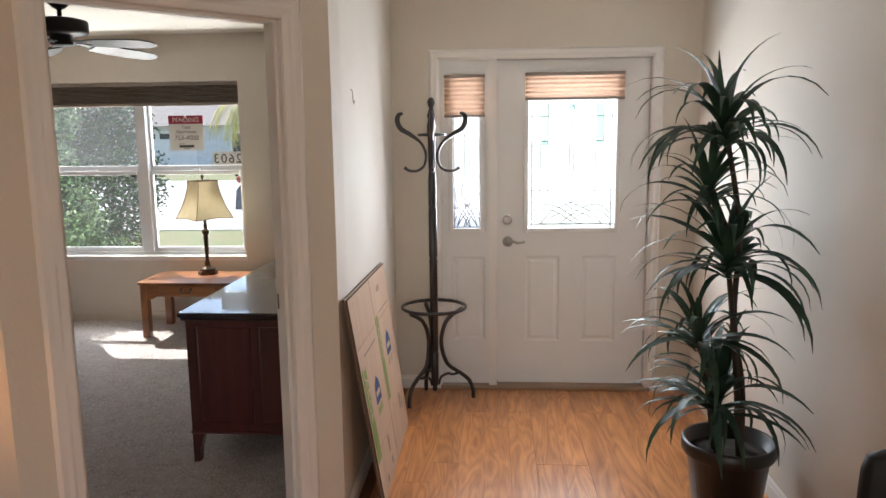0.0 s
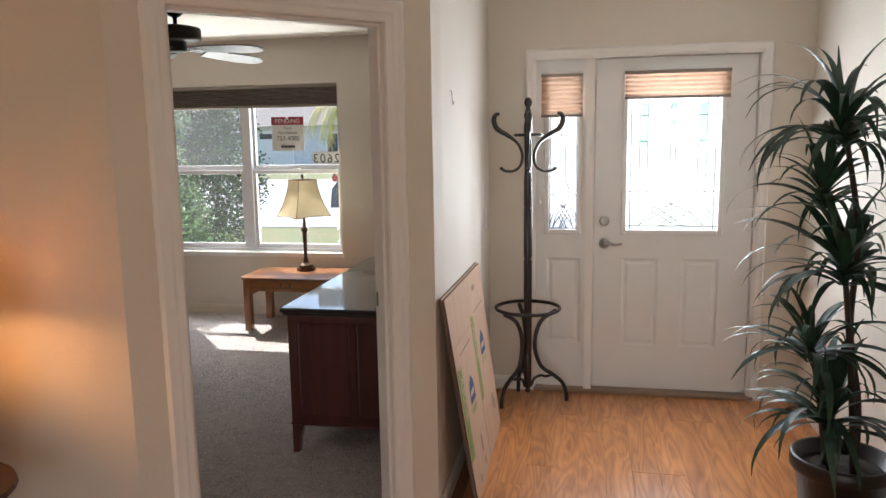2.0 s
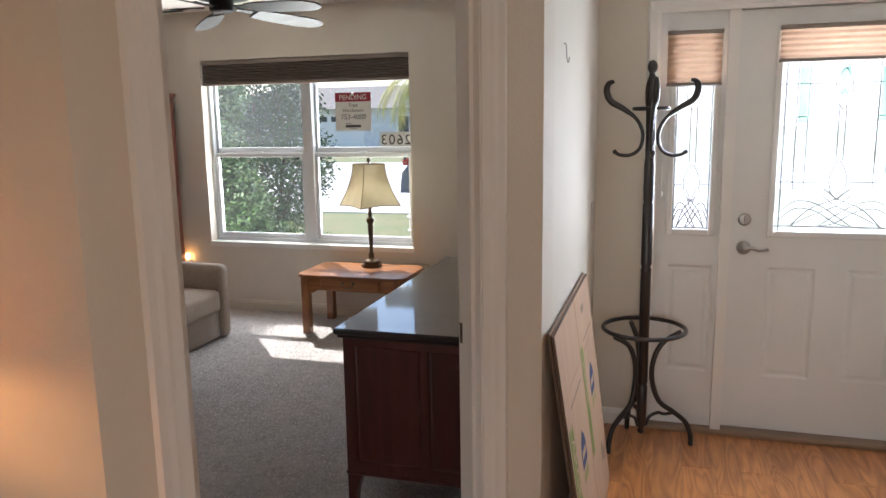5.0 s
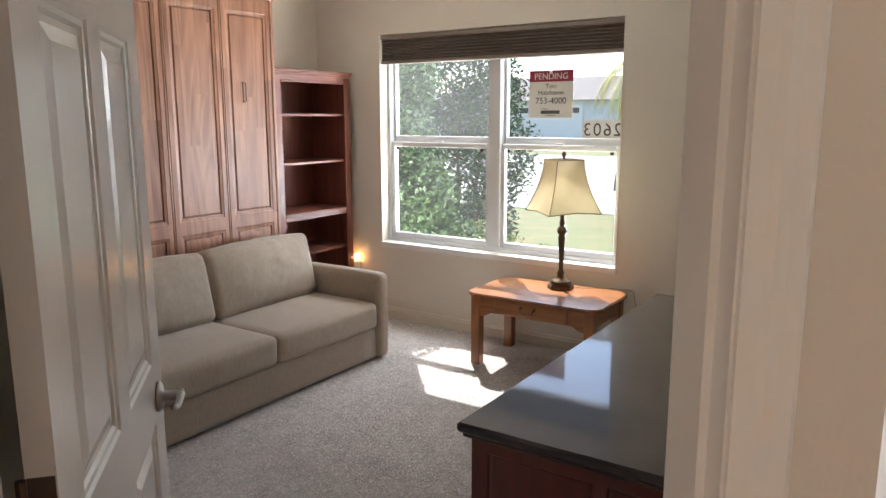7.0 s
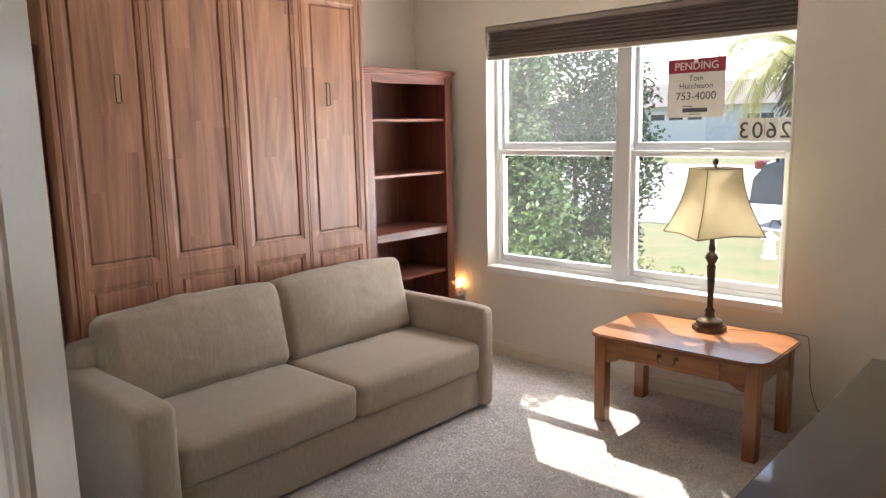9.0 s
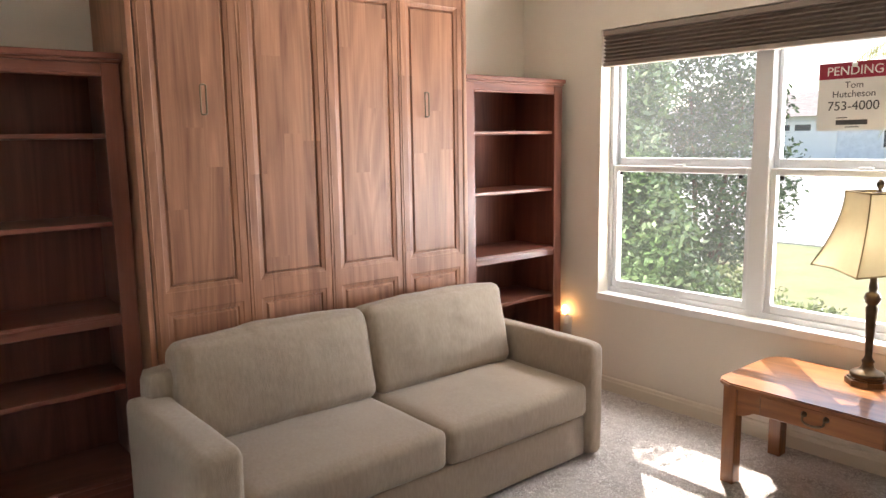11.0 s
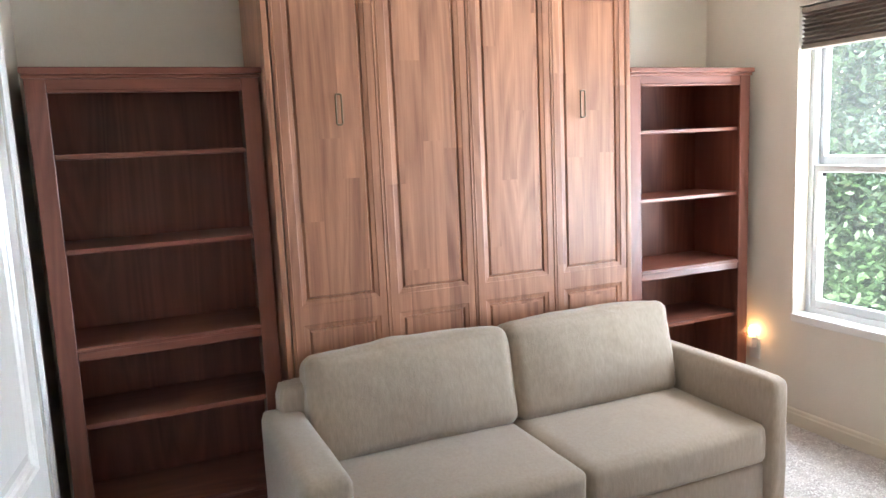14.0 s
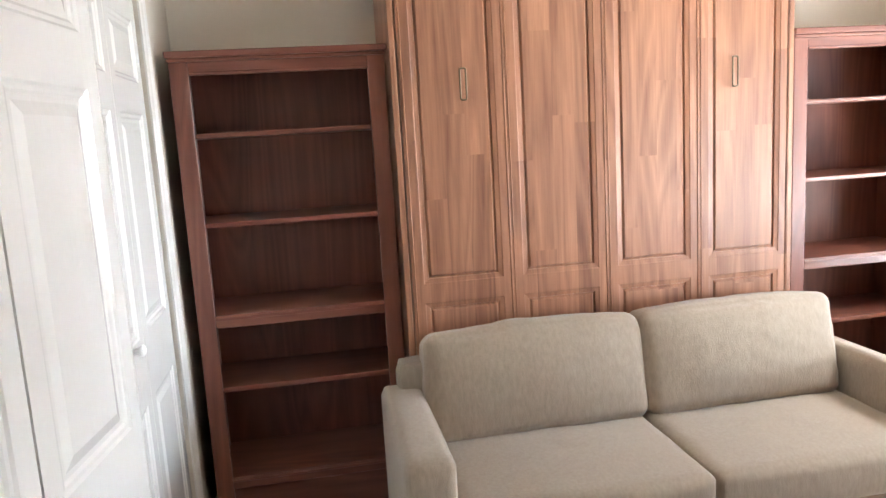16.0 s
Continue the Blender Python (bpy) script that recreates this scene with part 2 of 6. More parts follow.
SOIL = mat("potting_soil", (0.035, 0.024, 0.016), 0.95, bump=1.0, bump_scale=60)
LEAF = mat("plant_leaf_green", (0.034, 0.078, 0.046), 0.5, vary=0.3, spec=0.35, vary_scale=10, second=(0.013, 0.034, 0.022))
STEM = mat("plant_cane", (0.055, 0.04, 0.028), 0.85, bump=0.8, bump_scale=70)
CARD = mat("cardboard_kraft", (0.50, 0.335, 0.225), 0.85, bump=0.1, bump_scale=150, vary=0.05, stretch=(1, 8, 1))
CARDEDGE = mat("cardboard_edge", (0.16, 0.11, 0.08), 0.9)
INKG = mat("print_green", (0.20, 0.26, 0.06), 0.85)
INKB = mat("print_blue", (0.03, 0.05, 0.14), 0.85)
INKK = mat("print_grey", (0.25, 0.18, 0.13), 0.85)
BLACK = mat("black_rubber", (0.012, 0.012, 0.012), 0.6, spec=0.3)
WHITEP = mat("white_plastic", (0.78, 0.77, 0.74), 0.4)
PAPER = mat("sign_white", (0.72, 0.71, 0.68), 0.6)
RED = mat("sign_crimson", (0.30, 0.012, 0.04), 0.5)
INK = mat("sign_ink", (0.06, 0.06, 0.065), 0.6)
# dust and sunlit screen haze are put together into one veil per pane
PANE = glass("window_glass", 0.0045, 1.5)
PANEVEIL = glass("window_glass_light_veil", 0.008, 1.2)
PANEHAZE = glass("window_glass_hazed", 0.021, 1.2)
LEADED = glass("bevelled_leaded_glass", 0.05, 6.0)
CAME = mat("lead_came", (0.22, 0.22, 0.22), 0.4, 0.6)
GREENG = glass("green_glass_bevel", 0.02, 8, (0.45, 0.60, 0.54))
THRESH = mat("door_threshold", (0.30, 0.20, 0.13), 0.5, 0.2)
NIGHT = emitter("nightlight_bulb", (1.0, 0.50, 0.16), 10.0)
LAMPGLOW = emitter("lamp_bulb", (1.0, 0.62, 0.30), 6.0)
# dry patches in the lawn green also stand in for dappled shade
GRASS = mat("lawn_grass", (0.09, 0.125, 0.035), 0.9, bump=0.8, bump_scale=80, vary=0.2, vary_scale=1.6, second=(0.17, 0.15, 0.06))
CONC = mat("driveway_concrete", (0.55, 0.54, 0.51), 0.8, bump=0.2, bump_scale=60, vary=0.06)
ASPH = mat("road_pavement", (0.40, 0.40, 0.39), 0.85, vary=0.08)
STUCCO = mat("house_stucco", (0.72, 0.725, 0.73), 0.8, bump=0.2, bump_scale=40)
ROOFM = mat("roof_shingle_grey", (0.20, 0.18, 0.17), 0.9, bump=0.5, bump_scale=12, vary=0.15)
DARKGL = mat("dark_glazing", (0.03, 0.04, 0.05), 0.08)
CARB = mat("car_paint_blue", (0.06, 0.09, 0.17), 0.22, 0.3, coat=0.8)
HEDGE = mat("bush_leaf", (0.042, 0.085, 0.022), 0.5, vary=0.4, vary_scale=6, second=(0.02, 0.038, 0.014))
# lighter copy of the leaf green, with sunlight put into the colour
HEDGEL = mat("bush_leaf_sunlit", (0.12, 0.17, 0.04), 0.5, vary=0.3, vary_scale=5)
BARK = mat("bark_brown", (0.10, 0.07, 0.045), 0.9, bump=0.8, bump_scale=40)
PALM = mat("palm_frond", (0.46, 0.42, 0.10), 0.6, vary=0.2)
STONE = mat("porch_concrete", (0.45, 0.43, 0.40), 0.85, bump=0.2, bump_scale=50)

# ---- mesh helpers ----


def mesh_of(name, bm, material, smooth=False):
    me = bpy.data.meshes.new(name)
    bmesh.ops.recalc_face_normals(bm, faces=bm.faces)
    bm.to_mesh(me)
    bm.free()
    for m in (material if isinstance(material, (list, tuple)) else (material,)):
        me.materials.append(m)
    if smooth:
        me.polygons.foreach_set("use_smooth", [True] * len(me.polygons))
    return me


def part(name, bm, material, parent, label="", smooth=False):
    ob = new(name, mesh_of(name, bm, material, smooth))
    ob.parent = parent
    if label:
        ob["label"] = label
    return ob


def thing(name, label, category, group="", kind="", m=None):
    ob = tagged(new(name), label, category, group, kind)
    ob.empty_display_size = 0.1
    if m is not None:
        ob.matrix_world = m
    return ob


def solid(name, bm, material, label="", category="", kind="", smooth=False, group=""):
    return tagged(new(name, mesh_of(name, bm, material, smooth)), label, category, group, kind)


def box(bm, x0, x1, y0, y1, z0, z1, bevel=0.0, seg=1, m=None):
    r = bmesh.ops.create_cube(bm, size=1.0)
    vs = r["verts"]
    bmesh.ops.scale(bm, vec=(x1 - x0, y1 - y0, z1 - z0), verts=vs)
    bmesh.ops.translate(bm, vec=((x0 + x1) / 2, (y0 + y1) / 2, (z0 + z1) / 2), verts=vs)
    if bevel:
        es = list({e for v in vs for e in v.link_edges})
        r = bmesh.ops.bevel(bm, geom=es, offset=bevel, segments=seg, affect='EDGES', profile=0.5)
        vs = list({v for f in r["faces"] for v in f.verts} | {v for v in vs if v.is_valid})
    if m is not None:
        bmesh.ops.transform(bm, matrix=m, verts=vs)
    return bm


def boxes(*dims, bevel=0.0):
    bm = bmesh.new()
    for d in dims:
        box(bm, *d, bevel=bevel)
    return bm


def lathe(bm, prof, n=24, at=(0, 0, 0), cap=True):
    rings = []
    for r, z in prof:
        rings.append([bm.verts.new((at[0] + r * math.cos(2 * math.pi * k / n), at[1] + r * math.sin(2 * math.pi * k / n), at[2] + z)) for k in range(n)])
    for a, b in zip(rings, rings[1:]):
        for k in range(n):
            bm.faces.new((a[k], a[(k + 1) % n], b[(k + 1) % n], b[k]))
    if cap:
        bm.faces.new(rings[0])
        bm.faces.new(rings[-1])
    return bm


def curve_pts(pts, steps=6):
    """A smooth line through the points."""
    p = [Vector(q) for q in pts]
    p = [2 * p[0] - p[1]] + p + [2 * p[-1] - p[-2]]
    out = []
    for i in range(1, len(p) - 2):
        a, b, c, d = p[i - 1:i + 3]
        for s in range(steps):
            t = s / steps
            out.append(0.5 * ((2 * b) + (c - a) * t + (2 * a - 5 * b + 4 * c - d) * t * t + (3 * b - a - 3 * c + d) * t ** 3))
    return out + [p[-2]]


def tube(bm, pts, rad, n=10, closed=False):
    pts = [Vector(p) for p in pts]
    rads = rad if isinstance(rad, (list, tuple)) else [rad] * len(pts)
    rings, side = [], None
    for i, p in enumerate(pts):
        a, b = (pts[i - 1], pts[(i + 1) % len(pts)]) if closed else (pts[max(0, i - 1)], pts[min(len(pts) - 1, i + 1)])
        t = (b - a).normalized()
        if side is None:
            side = t.orthogonal().normalized()
        side = (side - t * side.dot(t)).normalized()
        up = t.cross(side)
        rings.append([bm.verts.new(p + rads[i] * (math.cos(2 * math.pi * k / n) * side + math.sin(2 * math.pi * k / n) * up)) for k in range(n)])
    pairs = list(zip(rings, rings[1:])) + ([(rings[-1], rings[0])] if closed else [])
    for a, b in pairs:
        for k in range(n):
            bm.faces.new((a[k], a[(k + 1) % n], b[(k + 1) % n], b[k]))
    if not closed:
        bm.faces.new(rings[0])
        bm.faces.new(rings[-1])
    return bm


def prism(bm, outline, z0, z1, m=None):
    """Upright prism over a plan outline."""
    a = [bm.verts.new((x, y, z0)) for x, y in outline]
    b = [bm.verts.new((x, y, z1)) for x, y in outline]
    bm.faces.new(a[::-1])
    bm.faces.new(b)
    k = len(outline)
    for i in range(k):
        bm.faces.new((a[i], a[(i + 1) % k], b[(i + 1) % k], b[i]))
    if m is not None:
        bmesh.ops.transform(bm, matrix=m, verts=a + b)
    return bm


def ring_frame(bm, u0, u1, v0, v1, steps, put):
    """Nested rectangles: steps of (inset, depth), the last one filled. put(u, v, depth) gives the place."""
    loops = []
    for inset, depth in steps:
        a, b, c, d = u0 + inset, u1 - inset, v0 + inset, v1 - inset
        loops.append([bm.verts.new(put(u, v, depth)) for u, v in ((a, c), (b, c), (b, d), (a, d))])
    for p, q in zip(loops, loops[1:]):
        for i in range(4):
            bm.faces.new((p[i], p[(i + 1) % 4], q[(i + 1) % 4], q[i]))
    bm.faces.new(loops[-1])


def panelled(bm, width, height, thick, panels, steps, both=True):
    """A door leaf in local x (width), z (height), with sunk panels [(u0, u1, v0, v1)] cut into a face grid; face at y = 0, body towards +y."""
    us = sorted({0, width, *[p[0] for p in panels], *[p[1] for p in panels]})
    vs = sorted({0, height, *[p[2] for p in panels], *[p[3] for p in panels]})

    def side(put):
        for i in range(len(us) - 1):
            for j in range(len(vs) - 1):
                a, b, c, d = us[i], us[i + 1], vs[j], vs[j + 1]
                inside = [p for p in panels if p[0] <= a and b <= p[1] and p[2] <= c and d <= p[3]]
                if not inside:
                    bm.faces.new([bm.verts.new(put(u, v, 0)) for u, v in ((a, c), (b, c), (b, d), (a, d))])
        for p in panels:
            ring_frame(bm, *p, steps, put)
    side(lambda u, v, d: (u, d, v))
    if both:
        side(lambda u, v, d: (u, thick - d, v))
    else:
        bm.faces.new([bm.verts.new(q) for q in ((0, thick, 0), (width, thick, 0), (width, thick, height), (0, thick, height))])
    for q in (((0, 0, 0), (0, thick, 0), (0, thick, height), (0, 0, height)), ((width, 0, 0), (width, thick, 0), (width, thick, height), (width, 0, height)),
              ((0, 0, 0), (width, 0, 0), (width, thick, 0), (0, thick, 0)), ((0, 0, height), (width, 0, height), (width, thick, height), (0, thick, height))):
        bm.faces.new([bm.verts.new(v) for v in q])
    bmesh.ops.remove_doubles(bm, verts=bm.verts, dist=0.0003)
    return bm


def text_mesh(bm, words, size, m, mirror=False, extrude=0.0006):
    """Lettering in the built-in font, laid into bm by the pose m (local x along the line, y up)."""
    cu = bpy.data.curves.new("lettering", 'FONT')
    cu.body, cu.size, cu.align_x, cu.extrude = words, size, 'CENTER', extrude
    ob = bpy.data.objects.new("lettering", cu)
    scene.collection.objects.link(ob)
    bpy.context.view_layer.update()
    me = bpy.data.meshes.new_from_object(ob.evaluated_get(bpy.context.evaluated_depsgraph_get()))
    bpy.data.objects.remove(ob)
    bpy.data.curves.remove(cu)
    if mirror:
        me.transform(Matrix.Diagonal((-1, 1, 1, 1)))
    me.transform(m)
    bm.from_mesh(me)
    bpy.data.meshes.remove(me)
    return bm


# ---- the large structure ----
R2 = math.sqrt(0.5)


def diag(s, n):
    """Plan place from the distance along and behind the slanted doorway wall."""
    return ((s - n) * R2, (s + n) * R2)


DIAG = Matrix(((R2, -R2, 0, 0), (R2, R2, 0, 0), (0, 0, 1, 0), (0, 0, 0, 1)))   # local x along the wall, local y into the office
CEIL_Z = 2.49
WIN = (-3.632, -1.770, 0.563, 2.10)
WY, WT = 6.365, 0.22          # window wall: inner face and thickness
BX = -4.235                   # inner face of the wall behind the bed
FY = 4.67                     # inner face of the front-door wall
HX, OX = -0.225, -0.335       # the two faces of the wall between hall and office
RX = 1.62                     # right wall of the hall
CY = 2.975                    # closet wall, office face
CL0, CL1 = -3.68, -2.12       # closet opening
LX0, LY0 = -5.2, -3.0         # far ends of the living room behind

solid("wall_window", boxes((BX - 0.2, WIN[0], WY, WY + WT, -0.1, CEIL_Z), (WIN[1], OX + 0.12, WY, WY + WT, -0.1, CEIL_Z),
                           (WIN[0], WIN[1], WY, WY + WT, -0.1, WIN[2]), (WIN[0], WIN[1], WY, WY + WT, WIN[3], CEIL_Z)), WALL,
      "beige painted wall around the office window", "wall", "structure")
solid("wall_bed", boxes((BX - 0.2, BX, CY - 0.12, WY, -0.1, CEIL_Z)), WALL, "beige painted wall behind the wall bed", "wall", "structure")
solid("wall_closet", boxes((BX, CL0, CY - 0.12, CY, 0, CEIL_Z), (CL1, CL1 + 0.12, CY - 0.12, CY, 0, CEIL_Z), (CL0, CL1, CY - 0.12, CY, 2.05, CEIL_Z)), WALL,
      "beige painted wall with the closet opening", "wall", "structure")
solid("wall_closet_side", boxes((CL1, CL1 + 0.12, 2.30, CY - 0.12, 0, CEIL_Z), (BX - 0.2, BX, 2.30, CY - 0.12, 0, CEIL_Z)), WALL, "beige painted side wall inside the closet", "wall", "structure")
solid("wall_hall_office", boxes((OX, HX, 3.16, WY, -0.1, CEIL_Z)), WALL, "beige painted wall between hall and office", "wall", "structure")
bm = bmesh.new()
NA, NB, S0, S1, DS0, DS1, DTOP = 2.30, 2.42, 0.79, 1.968, 0.963, 1.775, 2.045
box(bm, S0 - 0.0, DS0, NA, NB, 0, CEIL_Z, m=DIAG)
box(bm, DS1, S1, NA, NB, 0, CEIL_Z, m=DIAG)
box(bm, DS0, DS1, NA, NB, DTOP, CEIL_Z, m=DIAG)
prism(bm, [diag(S1, NA), (HX, 3.16), (OX, 3.16), diag(S1, NB)], 0, CEIL_Z)
solid("wall_doorway", bm, WALL, "slanted beige wall around the office doorway", "wall", "structure")
cx, cy = diag(S0, NA)
solid("wall_living", boxes((LX0, cx, cy, 2.30, 0, CEIL_Z), (LX0 - 0.12, LX0, LY0, 2.30, 0, CEIL_Z)), WALL, "beige painted wall of the living room", "wall", "structure")
bm = bmesh.new()
prism(bm, [(cx, cy), diag(S0, NB), (cx - 0.16, 2.30), (cx, 2.30)], 0, CEIL_Z)
solid("wall_corner", bm, WALL, "beige wall corner beside the office doorway", "wall", "structure")
FD = (0.035, 1.385, 2.085)
solid("wall_front", boxes((HX, FD[0], FY, FY + 0.2, -0.1, CEIL_Z), (FD[1], RX + 0.12, FY, FY + 0.2, -0.1, CEIL_Z), (FD[0], FD[1], FY, FY + 0.2, FD[2], CEIL_Z)), WALL,
      "beige painted wall around the front door", "wall", "structure")
solid("wall_right", boxes((RX, RX + 0.12, LY0, FY, -0.1, CEIL_Z)), WALL, "beige painted hall wall behind the potted plant", "wall", "structure")
# the opening is unseen, added to go with the fill lamp there
solid("wall_back", boxes((LX0, -0.85, LY0 - 0.12, LY0, 0, CEIL_Z), (1.45, RX, LY0 - 0.12, LY0, 0, CEIL_Z), (-0.85, 1.45, LY0 - 0.12, LY0, 2.08, CEIL_Z)), WALL, "beige painted back wall with an opening added for light", "wall", "structure")
solid("ceiling", boxes((LX0 - 0.1, RX + 0.1, LY0 - 0.1, WY + 0.2, CEIL_Z, CEIL_Z + 0.12)), CEIL, "off-white textured ceiling", "ceiling", "structure")
bm = bmesh.new()
prism(bm, [diag(DS0 - 0.3, NB - 0.03), diag(DS1 + 0.26, NB - 0.03), (OX + 0.06, 3.2), (OX + 0.06, WY + 0.05), (BX - 0.1, WY + 0.05), (BX - 0.1, 2.2), (-1.2, 2.2)], -0.08, 0.0)
floor_carpet = solid("floor_carpet", bm, CARPET, "grey-beige cut-pile carpet in the office", "carpet", "structure")


def strip_base(name, pts, h=0.085, t=0.014):
    """Baseboard along a plan line; the room is on its left."""
    bm = bmesh.new()
    for (ax, ay), (bx, by) in zip(pts, pts[1:]):
        d = Vector((bx - ax, by - ay, 0))
        L = d.length
        m = Matrix.Translation((ax, ay, 0)) @ Matrix.Rotation(math.atan2(d.y, d.x), 4, 'Z')
        prof = [(0, 0), (t, 0), (t, h - 0.025), (t * 0.75, h - 0.018), (t * 0.6, h - 0.006), (t * 0.25, h), (0, h)]
        a = [bm.verts.new(m @ Vector((0, y, z))) for y, z in prof]
        b = [bm.verts.new(m @ Vector((L, y, z))) for y, z in prof]
        for i in range(len(prof)):
            j = (i + 1) % len(prof)
            bm.faces.new((a[i], a[j], b[j], b[i]))
        bm.faces.new(a)
        bm.faces.new(b[::-1])
    return solid(name, bm, TRIM, "white moulded baseboard along the wall", "baseboard", "structure")


BASEW = strip_base("baseboard_office", [(OX, 3.3), (OX, WY), (BX, WY), (BX, CY)])
BASEW.data.materials[0] = mat("baseboard_beige", (0.66, 0.60, 0.50), 0.5, vary=0.02)
strip_base("baseboard_hall_left", [(FD[0] - 0.02, FY), (HX, FY), (HX, 3.04)])
strip_base("baseboard_hall_right", [(RX, LY0), (RX, FY), (FD[1] + 0.02, FY)])
strip_base("baseboard_living", [(cx, cy), (LX0, cy)])


def casing(name, label, u0, u1, top, m, w=0.082, t=0.018):
    """Moulded door casing on the face y = 0 of its pose, the room towards -y: two legs and a head."""
    ob = thing(name, label, "door casing", kind="structure")
    steps = [(0, 0), (0, t * 0.55), (0.012, t), (0.03, t * 0.8), (0.045, t * 0.8), (0.055, t * 0.55), (w, t * 0.4), (w, 0)]
    lo = [(d, y) for d, y in steps]

    def leg(side):
        bm = bmesh.new()
        a, b = [], []
        for d, y in lo:
            x = (u0 - w + d) if side < 0 else (u1 + w - d)
            a.append(bm.verts.new(m @ Vector((x, -y, 0))))
            b.append(bm.verts.new(m @ Vector((x, -y, top + w - d))))
        for i in range(len(lo) - 1):
            bm.faces.new((a[i], a[i + 1], b[i + 1], b[i]))
        return bm
    part("casing_leg", leg(-1), TRIM, ob)
    part("casing_leg", leg(1), TRIM, ob)
    bm = bmesh.new()
    a = [bm.verts.new(m @ Vector((u0 - w + d, -y, top + w - d))) for d, y in lo]
    b = [bm.verts.new(m @ Vector((u1 + w - d, -y, top + w - d))) for d, y in lo]
    for i in range(len(lo) - 1):
        bm.faces.new((a[i], a[i + 1], b[i + 1], b[i]))
    part("casing_head", bm, TRIM, ob)
    return ob


casing("trim_office_doorway", "white moulded casing around the office doorway", DS0 + 0.012, DS1 - 0.012, DTOP - 0.012, DIAG @ Matrix.Translation((0, NA, 0)), w=0.078)
casing("trim_office_inside", "white moulded casing on the office side of the doorway", -(DS1 - 0.012), -(DS0 + 0.012), DTOP - 0.012,
       DIAG @ Matrix.Translation((0, NB, 0)) @ Matrix.Rotation(math.pi, 4, 'Z'), w=0.078)
bm = bmesh.new()
box(bm, DS0, DS0 + 0.016, NA - 0.001, NB + 0.001, 0, DTOP - 0.016, m=DIAG)
box(bm, DS1 - 0.016, DS1, NA - 0.001, NB + 0.001, 0, DTOP - 0.016, m=DIAG)
box(bm, DS0, DS1, NA - 0.001, NB + 0.001, DTOP - 0.016, DTOP, m=DIAG)
box(bm, DS0 + 0.016, DS0 + 0.028, NA + 0.03, NB - 0.04, 0, DTOP - 0.028, m=DIAG)
box(bm, DS1 - 0.028, DS1 - 0.016, NA + 0.03, NB - 0.04, 0, DTOP - 0.028, m=DIAG)
box(bm, DS0 + 0.016, DS1 - 0.016, NA + 0.03, NB - 0.04, DTOP - 0.028, DTOP - 0.016, m=DIAG)
jamb = solid("trim_doorway_jamb", bm, TRIM, "white door jamb with stop in the slanted wall", "door jamb", "structure")
part("strike_plate", box(bmesh.new(), DS1 - 0.0185, DS1 - 0.016, NB - 0.038, NB - 0.008, 0.93, 0.99, m=DIAG), HINGE, jamb, "dark metal strike plate")
casing("trim_closet", "white moulded casing around the closet opening", -CL1, -CL0, 2.04, Matrix.Translation((0, CY, 0)) @ Matrix.Rotation(math.pi, 4, 'Z'), w=0.07, t=0.016)

# ---- office window ----
GY = 6.49


